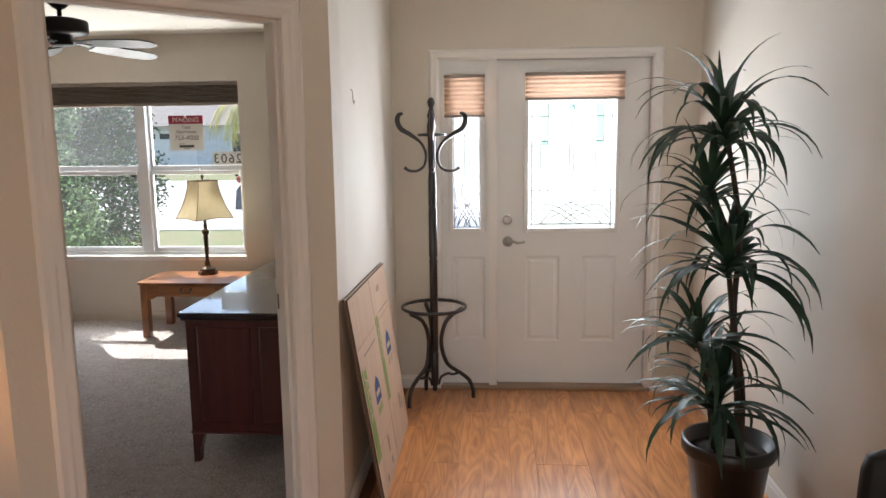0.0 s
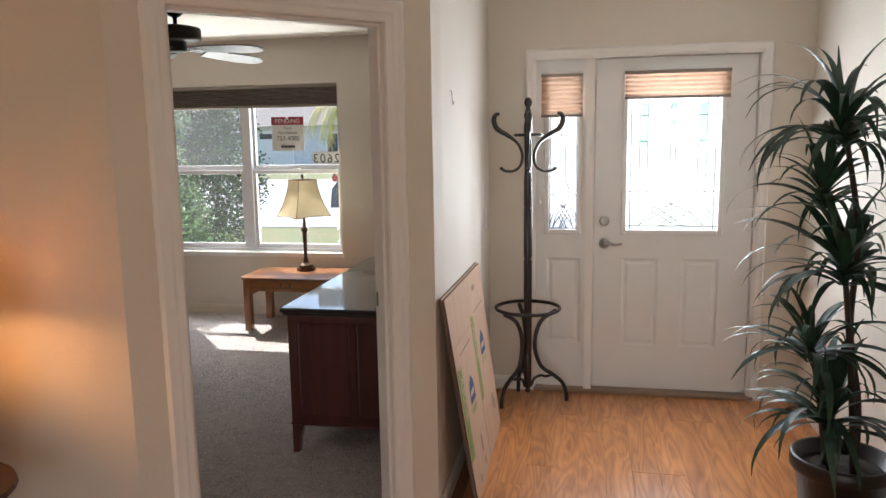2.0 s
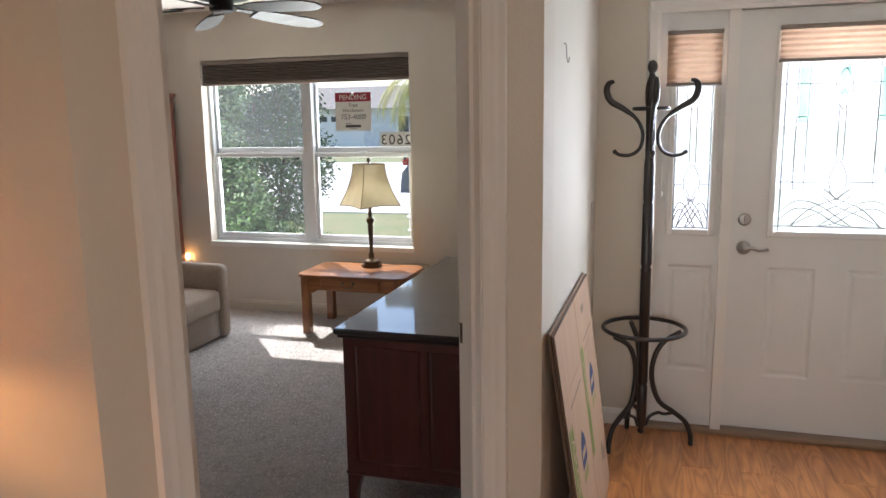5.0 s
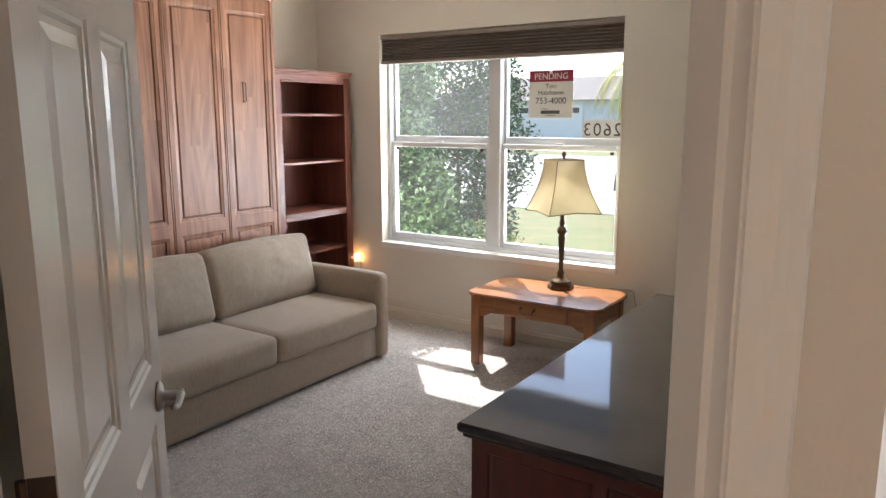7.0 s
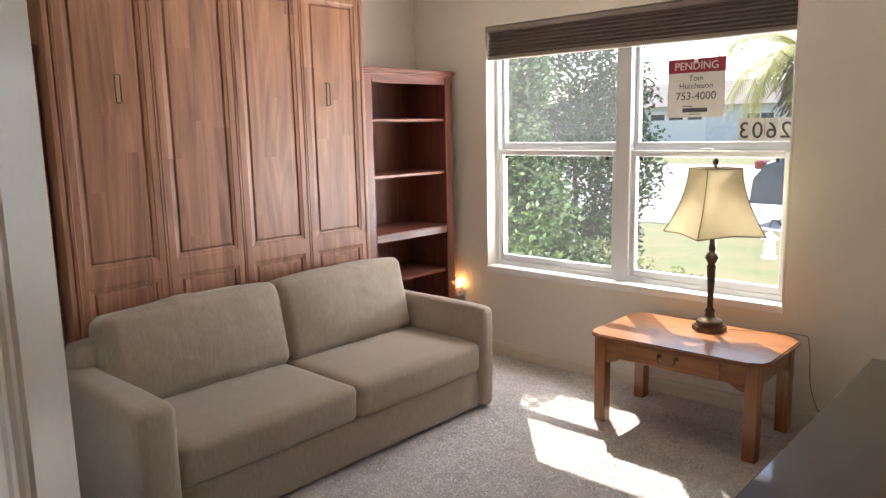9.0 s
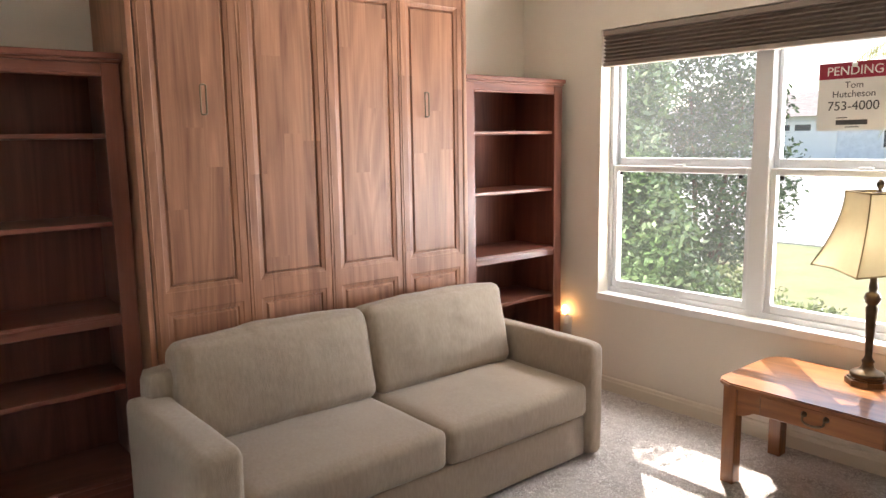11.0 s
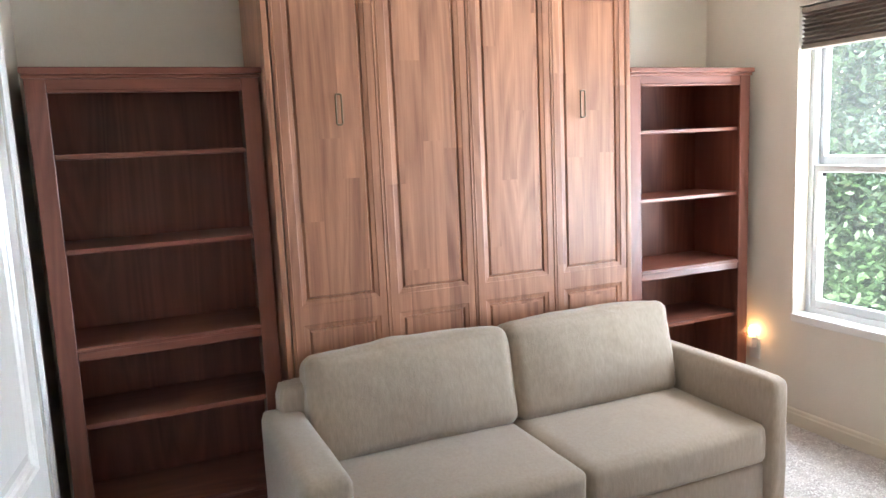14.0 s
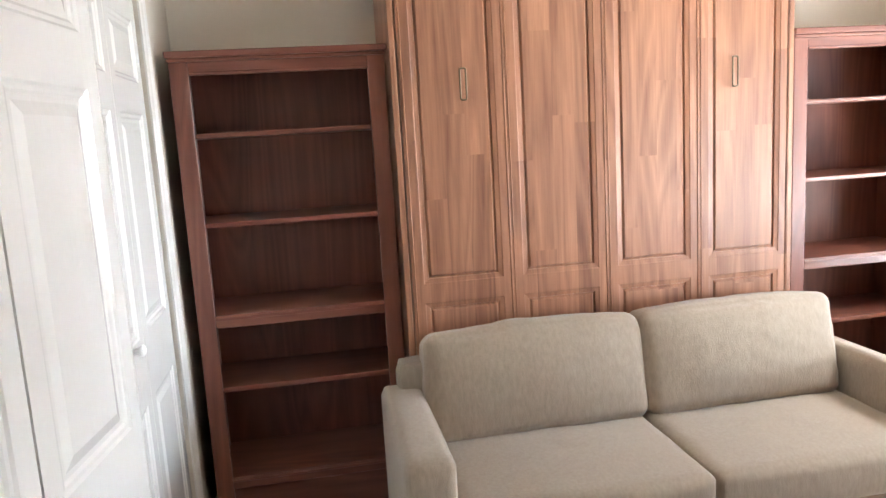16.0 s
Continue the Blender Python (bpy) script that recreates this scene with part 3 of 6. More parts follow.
def office_window():
    x0, x1, z0, z1 = WIN
    w = thing("window_1", "white vinyl twin single-hung office window", "window", kind="structure")
    bm = bmesh.new()
    fy0, fy1 = GY - 0.035, GY + 0.06
    for d in ((x0, x0 + 0.035, fy0, fy1, z0 + 0.02, z1), (x1 - 0.035, x1, fy0, fy1, z0 + 0.02, z1), (x0 + 0.035, x1 - 0.035, fy0, fy1, z1 - 0.035, z1),
              (x0 + 0.035, x1 - 0.035, fy0, fy1, z0 + 0.02, z0 + 0.05)):
        box(bm, *d, bevel=0.003)
    mx = (x0 + x1) / 2
    box(bm, mx - 0.045, mx + 0.045, fy0 - 0.01, fy1, z0 + 0.05, z1 - 0.035, bevel=0.003)
    part("window_frame", bm, VINYL, w)
    for a, b in ((x0 + 0.035, mx - 0.045), (mx + 0.045, x1 - 0.035)):
        lower = bmesh.new()
        y0, y1 = GY - 0.025, GY + 0.01
        zl, zm, zt = z0 + 0.05, 1.335, z1 - 0.035
        for d in ((a, a + 0.03, y0, y1, zl, zm), (b - 0.03, b, y0, y1, zl, zm), (a + 0.03, b - 0.03, y0, y1, zl, zl + 0.04), (a + 0.03, b - 0.03, y0 - 0.006, y1, zm - 0.035, zm)):
            box(lower, *d, bevel=0.003)
        s1 = part("lower_sash", lower, VINYL, w)
        upper = bmesh.new()
        y2, y3 = GY + 0.012, GY + 0.05
        for d in ((a, a + 0.022, y2, y3, zm - 0.02, zt), (b - 0.022, b, y2, y3, zm - 0.02, zt), (a + 0.022, b - 0.022, y2, y3, zm - 0.02, zm + 0.045), (a + 0.022, b - 0.022, y2, y3, zt - 0.02, zt)):
            box(upper, *d, bevel=0.003)
        s2 = part("upper_sash", upper, VINYL, w)
        left = a < mx - 0.5
        for s, dims in ((s1, (a + 0.03, b - 0.03, GY - 0.009, GY - 0.005, zl + 0.04, zm - 0.035)), (s2, (a + 0.022, b - 0.022, GY + 0.03, GY + 0.034, zm + 0.045, zt - 0.02))):
            p = part("pane", boxes(dims), (PANEVEIL if s is s1 else PANEHAZE) if left else PANE, s, "hazed clear glass pane" if left else "")
            p.visible_shadow = False
        for lx in (a + 0.05, b - 0.07):
            part("sash_latch", boxes((lx, lx + 0.022, GY - 0.034, GY - 0.022, zm - 0.055, zm - 0.037), bevel=0.002), BLACK, s1, "small black tilt latch")
        part("sash_lock", boxes(((a + b) / 2 - 0.03, (a + b) / 2 + 0.03, GY - 0.02, GY + 0.008, zm, zm + 0.012), bevel=0.003), VINYL, s1)
    part("window_sill", boxes((x0 - 0.0, x1 + 0.0, WY - 0.006, GY - 0.036, z0 - 0.02, z0 + 0.022), bevel=0.004), mat("sill_white_marble", (0.80, 0.79, 0.77), 0.25, vary=0.05, vary_scale=8), w, "white marble window sill")
    bm = boxes((x0 + 0.001, x0 + 0.012, WY - 0.0015, GY - 0.036, z0 + 0.022, z1 - 0.001), (x1 - 0.012, x1 - 0.001, WY - 0.0015, GY - 0.036, z0 + 0.022, z1 - 0.001))
    part("window_reveal", bm, WALL, w)


office_window()


def pleated_blind(name, label, x0, x1, y, z0, z1, pleats, cloth_m, depth=0.022, rail=0.03, parent=None):
    ob = thing(name, label, "window blind") if parent is None else new(name)
    if parent is not None:
        ob.parent = parent
    part("head_rail", boxes((x0, x1, y - depth, y + depth, z1 - rail, z1), bevel=0.003), BLINDRAIL, ob)
    part("bottom_rail", boxes((x0, x1, y - depth * 0.9, y + depth * 0.9, z0, z0 + rail * 0.8), bevel=0.003), BLINDRAIL, ob)
    bm = bmesh.new()
    za, zb = z0 + rail * 0.8, z1 - rail
    rows = []
    for i in range(2 * pleats + 1):
        z = za + (zb - za) * i / (2 * pleats)
        yy = y - depth * (0.95 if i % 2 else 0.15)
        rows.append((bm.verts.new((x0 + 0.003, yy, z)), bm.verts.new((x1 - 0.003, yy, z))))
    for a, b in zip(rows, rows[1:]):
        bm.faces.new((a[0], a[1], b[1], b[0]))
    part("pleated_fabric", bm, cloth_m, ob)
    return ob


pleated_blind("window_blind", "taupe cellular blind drawn up at the top of the window", WIN[0] + 0.012, WIN[1] - 0.012, WY + 0.04, 1.895, 2.095, 7, BLINDG, 0.03)


def pending_sign():
    x0, x1, z0, z1 = -2.472, -2.160, 1.510, 1.815
    y = GY + 0.022
    s = thing("pending_sign", "white and crimson paper sale sign on the window pane", "sign")
    part("sheet", boxes((x0, x1, y, y + 0.0015, z0, z1)), PAPER, s)
    part("red_band", boxes((x0, x1, y - 0.0012, y - 0.0002, z1 - 0.072, z1)), RED, s, "crimson header band")
    mid = (x0 + x1) / 2
    up = Matrix.Rotation(math.pi / 2, 4, 'X')
    part("heading", text_mesh(bmesh.new(), "PENDING", 0.056, Matrix.Translation((mid, y - 0.002, z1 - 0.056)) @ up), PAPER, s)
    part("name_line", text_mesh(bmesh.new(), "Tom", 0.042, Matrix.Translation((mid, y - 0.001, z1 - 0.115)) @ up), INK, s)
    part("name_line", text_mesh(bmesh.new(), "Hutcheson", 0.042, Matrix.Translation((mid, y - 0.001, z1 - 0.155)) @ up), INK, s)
    part("phone_line", text_mesh(bmesh.new(), "753-4000", 0.058, Matrix.Translation((mid, y - 0.001, z1 - 0.213)) @ up), INK, s)
    bm = boxes((mid - 0.07, mid - 0.02, y - 0.0012, y - 0.0002, z0 + 0.056, z0 + 0.060), (mid - 0.07, mid + 0.065, y - 0.0012, y - 0.0002, z0 + 0.026, z0 + 0.048),
               (mid - 0.03, mid + 0.03, y - 0.0012, y - 0.0002, z0 + 0.014, z0 + 0.018))
    part("small_print", bm, INK, s)
    bm = lathe(bmesh.new(), [(0.001, 0), (0.010, 0.001), (0.012, 0.004), (0.008, 0.008), (0.001, 0.009)], 14)
    bmesh.ops.transform(bm, matrix=Matrix.Translation((mid, y - 0.002, z1 - 0.012)) @ Matrix.Rotation(math.pi / 2, 4, 'X'), verts=bm.verts)
    part("suction_cup", bm, WHITEP, s, smooth=True)


pending_sign()


def house_number():
    s = thing("house_number", "white number stickers seen from behind on glass", "sticker")
    y, x0 = GY + 0.024, -2.090
    for i, ch in enumerate("3062"):
        c = x0 + 0.034 + i * 0.068
        card = part("number_card", boxes((c - 0.0325, c + 0.0325, y, y + 0.001, 1.381, 1.497)), PAPER, s)
        part("digit", text_mesh(bmesh.new(), ch, 0.115, Matrix.Translation((c, y - 0.0012, 1.398)) @ Matrix.Rotation(math.pi / 2, 4, 'X'), True), INK, card)


house_number()

# ---- front door ----
DX0, DX1, DY = 0.417, 1.332, FY + 0.042


def leaf_with_lite(name, width, height, lite, panels, m, parent):
    """Steel door leaf: a face grid with sunk panels and a through hole for the lite."""
    bm = bmesh.new()
    th = 0.044
    us = sorted({0, width, lite[0], lite[1], *[p[0] for p in panels], *[p[1] for p in panels]})
    vs = sorted({0, height, lite[2], lite[3], *[p[2] for p in panels], *[p[3] for p in panels]})
    steps = [(0, 0), (0.012, 0.007), (0.022, 0.007), (0.036, 0.002)]
    for i in range(len(us) - 1):
        for j in range(len(vs) - 1):
            a, b, c, d = us[i], us[i + 1], vs[j], vs[j + 1]
            if any(p[0] <= a and b <= p[1] and p[2] <= c and d <= p[3] for p in panels + [lite]):
                continue
            bm.faces.new([bm.verts.new((u, 0, v)) for u, v in ((a, c), (b, c), (b, d), (a, d))])
            bm.faces.new([bm.verts.new((u, th, v)) for u, v in ((a, c), (b, c), (b, d), (a, d))])
    for p in panels:
        ring_frame(bm, *p, steps, lambda u, v, d: (u, d, v))
        bm.faces.new([bm.verts.new((u, th, v)) for u, v in ((p[0], p[2]), (p[1], p[2]), (p[1], p[3]), (p[0], p[3]))])
    for u0, u1, v0, v1 in ((0, width, 0, height), lite):
        for (ax, az), (bx, bz) in (((u0, v0), (u1, v0)), ((u1, v0), (u1, v1)), ((u1, v1), (u0, v1)), ((u0, v1), (u0, v0))):
            bm.faces.new([bm.verts.new(q) for q in ((ax, 0, az), (bx, 0, bz), (bx, th, bz), (ax, th, az))])
    bmesh.ops.remove_doubles(bm, verts=bm.verts, dist=0.0003)
    bmesh.ops.transform(bm, matrix=m, verts=bm.verts)
    leaf = part(name, bm, FDOOR, parent)
    bm = bmesh.new()
    u0, u1, v0, v1 = lite
    for d in ((u0 - 0.022, u0 + 0.008, -0.013, 0.002, v0 - 0.022, v1 + 0.022), (u1 - 0.008, u1 + 0.022, -0.013, 0.002, v0 - 0.022, v1 + 0.022),
              (u0 + 0.008, u1 - 0.008, -0.013, 0.002, v0 - 0.022, v0 + 0.008), (u0 + 0.008, u1 - 0.008, -0.013, 0.002, v1 - 0.008, v1 + 0.022)):
        box(bm, *d, bevel=0.004)
    bmesh.ops.transform(bm, matrix=m, verts=bm.verts)
    part("lite_frame", bm, FDOOR, leaf)
    g = part("pane", box(bmesh.new(), u0, u1, 0.018, 0.026, v0, v1, m=m), LEADED, leaf, "bevelled leaded glass pane, glowing with daylight")
    g.visible_shadow = False
    return leaf


def came_lines(u0, u1, v0, v1, m, leaf, wide):
    """Lead cames: border lines, centre spear with a diamond, and fans of arcs below."""
    bm = bmesh.new()
    y = 0.016
    c = (u0 + u1) / 2
    W, H = u1 - u0, v1 - v0

    def line(pts, r=0.0035):
        tube(bm, [(p[0], y, p[1]) for p in pts], r, 5)
    e = 0.012 if not wide else 0.03
    for a, b in (((u0 + e, v0), (u0 + e, v1)), ((u1 - e, v0), (u1 - e, v1)), ((u0, v0 + e), (u1, v0 + e))):
        line([a, b], 0.004)
    base = v0 + e
    half = W / 2 - e

    def arc(pts, r=0.0030):
        line([(p[0], p[2]) for p in curve_pts([(q[0], 0, q[1]) for q in pts], 6)], r)
    # interlaced ribbons that cross over the centre
    for s in (-1, 1):
        for lift in (0.0, 0.035):
            arc([(c + s * half, base + 0.03 + lift), (c + s * half * 0.72, base + 0.085 + lift), (c + s * half * 0.36, base + 0.075 + lift), (c, base + 0.02 + lift), (c - s * half * 0.3, base)])
            arc([(c + s * half * 0.8, base), (c + s * half * 0.45, base + 0.05 + lift), (c, base + 0.10 + lift), (c - s * half * 0.25, base + 0.15 + lift)])
    zt = base + 0.21
    d = min(0.032, half * 0.4)
    for zc in (base + 0.17, v1 - H * 0.34):
        line([(c, zc - d * 1.4), (c - d, zc), (c, zc + d * 1.4), (c + d, zc), (c, zc - d * 1.4)], 0.0030)
        arc([(c - d, zc + 0.01), (c - d * 1.1, zc + 0.07), (c, zc + 0.14), (c + d * 1.1, zc + 0.07), (c + d, zc + 0.01)])
    line([(c - d * 0.45, zt + 0.10), (c - d * 0.45, v1 - H * 0.36)], 0.003)
    line([(c + d * 0.45, zt + 0.10), (c + d * 0.45, v1 - H * 0.36)], 0.003)
    for zu in (zt, v1 - H * 0.26):
        line([(u0, zu), (c - d * 1.3, zu)], 0.0030)
        line([(c + d * 1.3, zu), (u1, zu)], 0.0030)
    if wide:
        for uu in (u0 + 0.105, u1 - 0.105):
            line([(uu - 0.024, zt - 0.03), (uu + 0.024, zt - 0.03), (uu + 0.024, zt + 0.05), (uu - 0.024, zt + 0.05), (uu - 0.024, zt - 0.03)], 0.0030)
            line([(uu - 0.024, zt + 0.05), (uu - 0.024, v1)], 0.0035)
            line([(uu + 0.024, zt + 0.05), (uu + 0.024, v1)], 0.0035)
            line([(uu - 0.024, v1 - H * 0.42), (uu + 0.024, v1 - H * 0.42)], 0.0035)
    bmesh.ops.transform(bm, matrix=m, verts=bm.verts)
    part("lead_came", bm, CAME, leaf, "grey lead cames in a spear and fan pattern")
    if wide:
        bm = bmesh.new()
        for uu in (u0 + 0.105, c, u1 - 0.105):
            box(bm, uu - 0.020, uu + 0.020, 0.011, 0.0165, v1 - (0.42 if uu != c else 0.30), v1 - 0.17, m=m)
        g = part("coloured_bevel", bm, GREENG, leaf, "pale green glass strips")
        g.visible_shadow = False


def lever(bm, at, along, out):
    """Round rose, neck and a curved lever; along and out are directions."""
    at, along, out = Vector(at), Vector(along), Vector(out)
    q = out.to_track_quat('Z', 'Y').to_matrix().to_4x4()
    r = lathe(bmesh.new(), [(0.001, 0), (0.033, 0), (0.033, 0.006), (0.026, 0.011), (0.012, 0.013), (0.011, 0.045), (0.015, 0.052), (0.001, 0.058)], 20)
    bmesh.ops.transform(r, matrix=Matrix.Translation(at) @ q, verts=r.verts)
    me = bpy.data.meshes.new("tmp")
    r.to_mesh(me)
    r.free()
    bm.from_mesh(me)
    bpy.data.meshes.remove(me)
    up = Vector((0, 0, 1))
    tube(bm, curve_pts([at + out * 0.048, at + out * 0.05 + along * 0.03 + up * 0.006, at + out * 0.047 + along * 0.065 - up * 0.004, at + out * 0.043 + along * 0.105 + up * 0.003], 5),
         [0.009] * 6 + [0.008] * 5 + [0.0065] * 5, 10)
    return bm


def front_door():
    d = thing("door_1", "white panelled front door with leaded glass lite", "front door", kind="structure")
    w, h = DX1 - DX0, 2.025
    m = Matrix.Translation((DX0, DY, 0.028))
    lt = (0.183, 0.729, 0.995, 1.93)
    panels = [(0.172, 0.388, 0.275, 0.825), (0.522, 0.738, 0.275, 0.825)]
    leaf = leaf_with_lite("door_leaf", w, h, lt, panels, m, d)
    came_lines(*lt, m, leaf, True)
    part("lever_handle", lever(bmesh.new(), (DX0 + 0.065, DY, 0.945), (1, 0, 0), (0, -1, 0)), NICKEL, leaf, "satin nickel lever handle", True)
    bm = lathe(bmesh.new(), [(0.001, 0), (0.03, 0), (0.03, 0.008), (0.022, 0.014), (0.001, 0.016)], 20)
    box(bm, -0.004, 0.004, -0.017, 0.017, 0.014, 0.03, bevel=0.002)
    bmesh.ops.transform(bm, matrix=Matrix.Translation((DX0 + 0.062, DY, 1.083)) @ Matrix.Rotation(math.pi / 2, 4, 'X'), verts=bm.verts)
    part("deadbolt", bm, NICKEL, leaf, "satin nickel deadbolt")
    for z in (0.28, 1.05, 1.80):
        bm = lathe(bmesh.new(), [(0.007, 0), (0.007, 0.1)], 10, (DX1 + 0.006, DY - 0.006, z))
        box(bm, DX1 + 0.006, DX1 + 0.034, DY - 0.004, DY + 0.002, z, z + 0.1)
        part("hinge", bm, NICKEL, d)
    # frame, mullion and sidelight
    bm = boxes((FD[0] + 0.012, 0.047 + 0.012, FY - 0.002, FY + 0.15, 0, FD[2] - 0.02), (0.365, DX0 - 0.004, FY - 0.012, FY + 0.15, 0.02, FD[2] - 0.03),
               (DX1 + 0.004, FD[1] - 0.01, FY + 0.01, FY + 0.15, 0.02, FD[2] - 0.02), (0.059, FD[1] - 0.01, FY + 0.004, FY + 0.15, 2.057, FD[2]),
               (0.40, 0.436, DY + 0.047, FY + 0.15, 0.02, 2.057), (DX1 - 0.02, DX1 + 0.01, DY + 0.047, FY + 0.15, 0.02, 2.057), (0.436, DX1 - 0.02, DY + 0.047, FY + 0.15, 2.03, 2.057))
    part("door_frame", bm, TRIM, d)
    sm = Matrix.Translation((0.059, FY + 0.018, 0.028))
    sl = (0.078, 0.262, 0.998, 1.93)
    side = leaf_with_lite("sidelight", 0.306, 2.034, sl, [(0.072, 0.28, 0.285, 0.825)], sm, d)
    came_lines(*sl, sm, side, False)
    part("threshold", boxes((FD[0] + 0.02, FD[1] - 0.01, FY - 0.03, FY + 0.15, -0.002, 0.024), bevel=0.006), THRESH, d, "bronze door threshold")
    pleated_blind("blind", "", 0.095, 0.342, FY - 0.018, 1.715, 1.968, 8, BLINDP, 0.014, 0.018, d)
    pleated_blind("blind", "", 0.585, 1.18, DY - 0.03, 1.81, 1.975, 5, BLINDP, 0.014, 0.02, d)
    bm = tube(bmesh.new(), [(0.088, FY - 0.03, 1.72), (0.090, FY - 0.028, 1.22)], 0.0012, 5)
    lathe(bm, [(0.001, 0), (0.007, 0.004), (0.007, 0.02), (0.001, 0.026)], 10, (0.090, FY - 0.028, 1.195))
    part("blind_cord", bm, WHITEP, d)


front_door()
casing("trim_front_door", "white moulded casing around front door and sidelight", FD[0] + 0.03, FD[1] - 0.045, 2.055, Matrix.Translation((0, FY, 0)), w=0.062, t=0.02)

# ---- office door, open into the room ----


def six_panel(width, height):
    st, mid = 0.105 * width / 0.78, 0.085 * width / 0.78
    c = width / 2
    cols = ((st, c - mid / 2), (c + mid / 2, width - st))
    rows = ((0.235, 0.86), (0.99, 1.655), (1.755, height - 0.11))
    return [(a, b, e, f) for a, b in cols for e, f in rows]


STEPS = [(0, 0), (0.006, 0.004), (0.014, 0.005), (0.020, 0.009), (0.03, 0.009), (0.052, 0.003)]


def office_door():
    d = thing("door_2", "white six-panel interior door standing open", "door", kind="structure")
    w, h = 0.795, 2.02
    m = DIAG @ Matrix.Translation((1.012, 2.49, 0.012)) @ Matrix.Rotation(radians(91.8), 4, 'Z')
    bm = panelled(bmesh.new(), w, h, 0.035, six_panel(w, h), STEPS)
    bmesh.ops.transform(bm, matrix=m, verts=bm.verts)
    leaf = part("door_leaf", bm, DOORW, d)
    mi = m.to_3x3()
    for y, o in ((0, -1), (0.035, 1)):
        part("lever_handle", lever(bmesh.new(), m @ Vector((w - 0.065, y, 0.905)), mi @ Vector((-1, 0, 0)) * 0.8, mi @ Vector((0, o, 0))), NICKEL, leaf, "satin nickel lever handle", True)
    for z in (0.2, 1.0, 1.78):
        bm = bmesh.new()
        box(bm, -0.0015, 0.0, 0.002, 0.033, z, z + 0.09, m=m)
        lathe(bm, [(0.006, 0), (0.006, 0.09)], 10, tuple(m @ Vector((-0.006, 0.038, z))))
        box(bm, DS0 + 0.016, DS0 + 0.018, NB - 0.034, NB - 0.002, z + 0.012, z + 0.102, m=DIAG)
        part("hinge", bm, HINGE, d, "aged metal butt hinge")


office_door()


def bifold():
    lw, h = 0.402, 2.0
    rows = ((0.20, 0.74), (0.94, 1.60), (1.70, h - 0.10))
    pan = [(a, b, e, f) for a, b in ((0.052, lw - 0.052),) for e, f in rows]
    apex = Vector((-2.544, 3.108, 0))
    pair1 = thing("closet_door", "white panelled bifold closet door, closed", "closet door", "closet doors")
    pair2 = thing("closet_door", "white panelled bifold closet door, half folded open", "closet door", "closet doors")
    spots = [(pair1, Vector((CL0 + 0.01, CY - 0.012, 0)), Vector((1, 0, 0))), (pair1, Vector((CL0 + 0.416, CY - 0.012, 0)), Vector((1, 0, 0))),
             (pair2, apex, Vector((0.392, -0.052, 0))), (pair2, apex + Vector((-0.374, -0.115, 0)), Vector((0.374, 0.115, 0))),
             (pair2, apex + Vector((0.396, -0.054, 0)), Vector((0.39, -0.07, 0)))]
    for pr, at, along in spots:
        along = along.normalized()
        m = Matrix.Translation(at + Vector((0, 0, 0.012))) @ Matrix.Rotation(math.atan2(along.y, along.x) , 4, 'Z')
        # the face with the sharper view looks into the room (+y)
        bm = panelled(bmesh.new(), lw if pr is pair1 else 0.395, h, 0.03, pan if pr is pair1 else [(a * 0.97, b * 0.97, e, f) for a, b, e, f in pan], STEPS)
        bmesh.ops.transform(bm, matrix=m @ Matrix.Translation((0, -0.03, 0)), verts=bm.verts)
        leaf = part("door_leaf", bm, DOORW, pr)
    for x in (-3.13,):
        bm = lathe(bmesh.new(), [(0.001, 0), (0.007, 0), (0.007, 0.012), (0.016, 0.018), (0.017, 0.026), (0.010, 0.032), (0.001, 0.033)], 16)
        bmesh.ops.transform(bm, matrix=Matrix.Translation((x, CY - 0.012, 0.94)) @ Matrix.Rotation(-math.pi / 2, 4, 'X'), verts=bm.verts)
        part("knob", bm, WHITEP, pair1, "small white round knob", True)


bifold()

# ---- wall bed ----
MX = -3.778


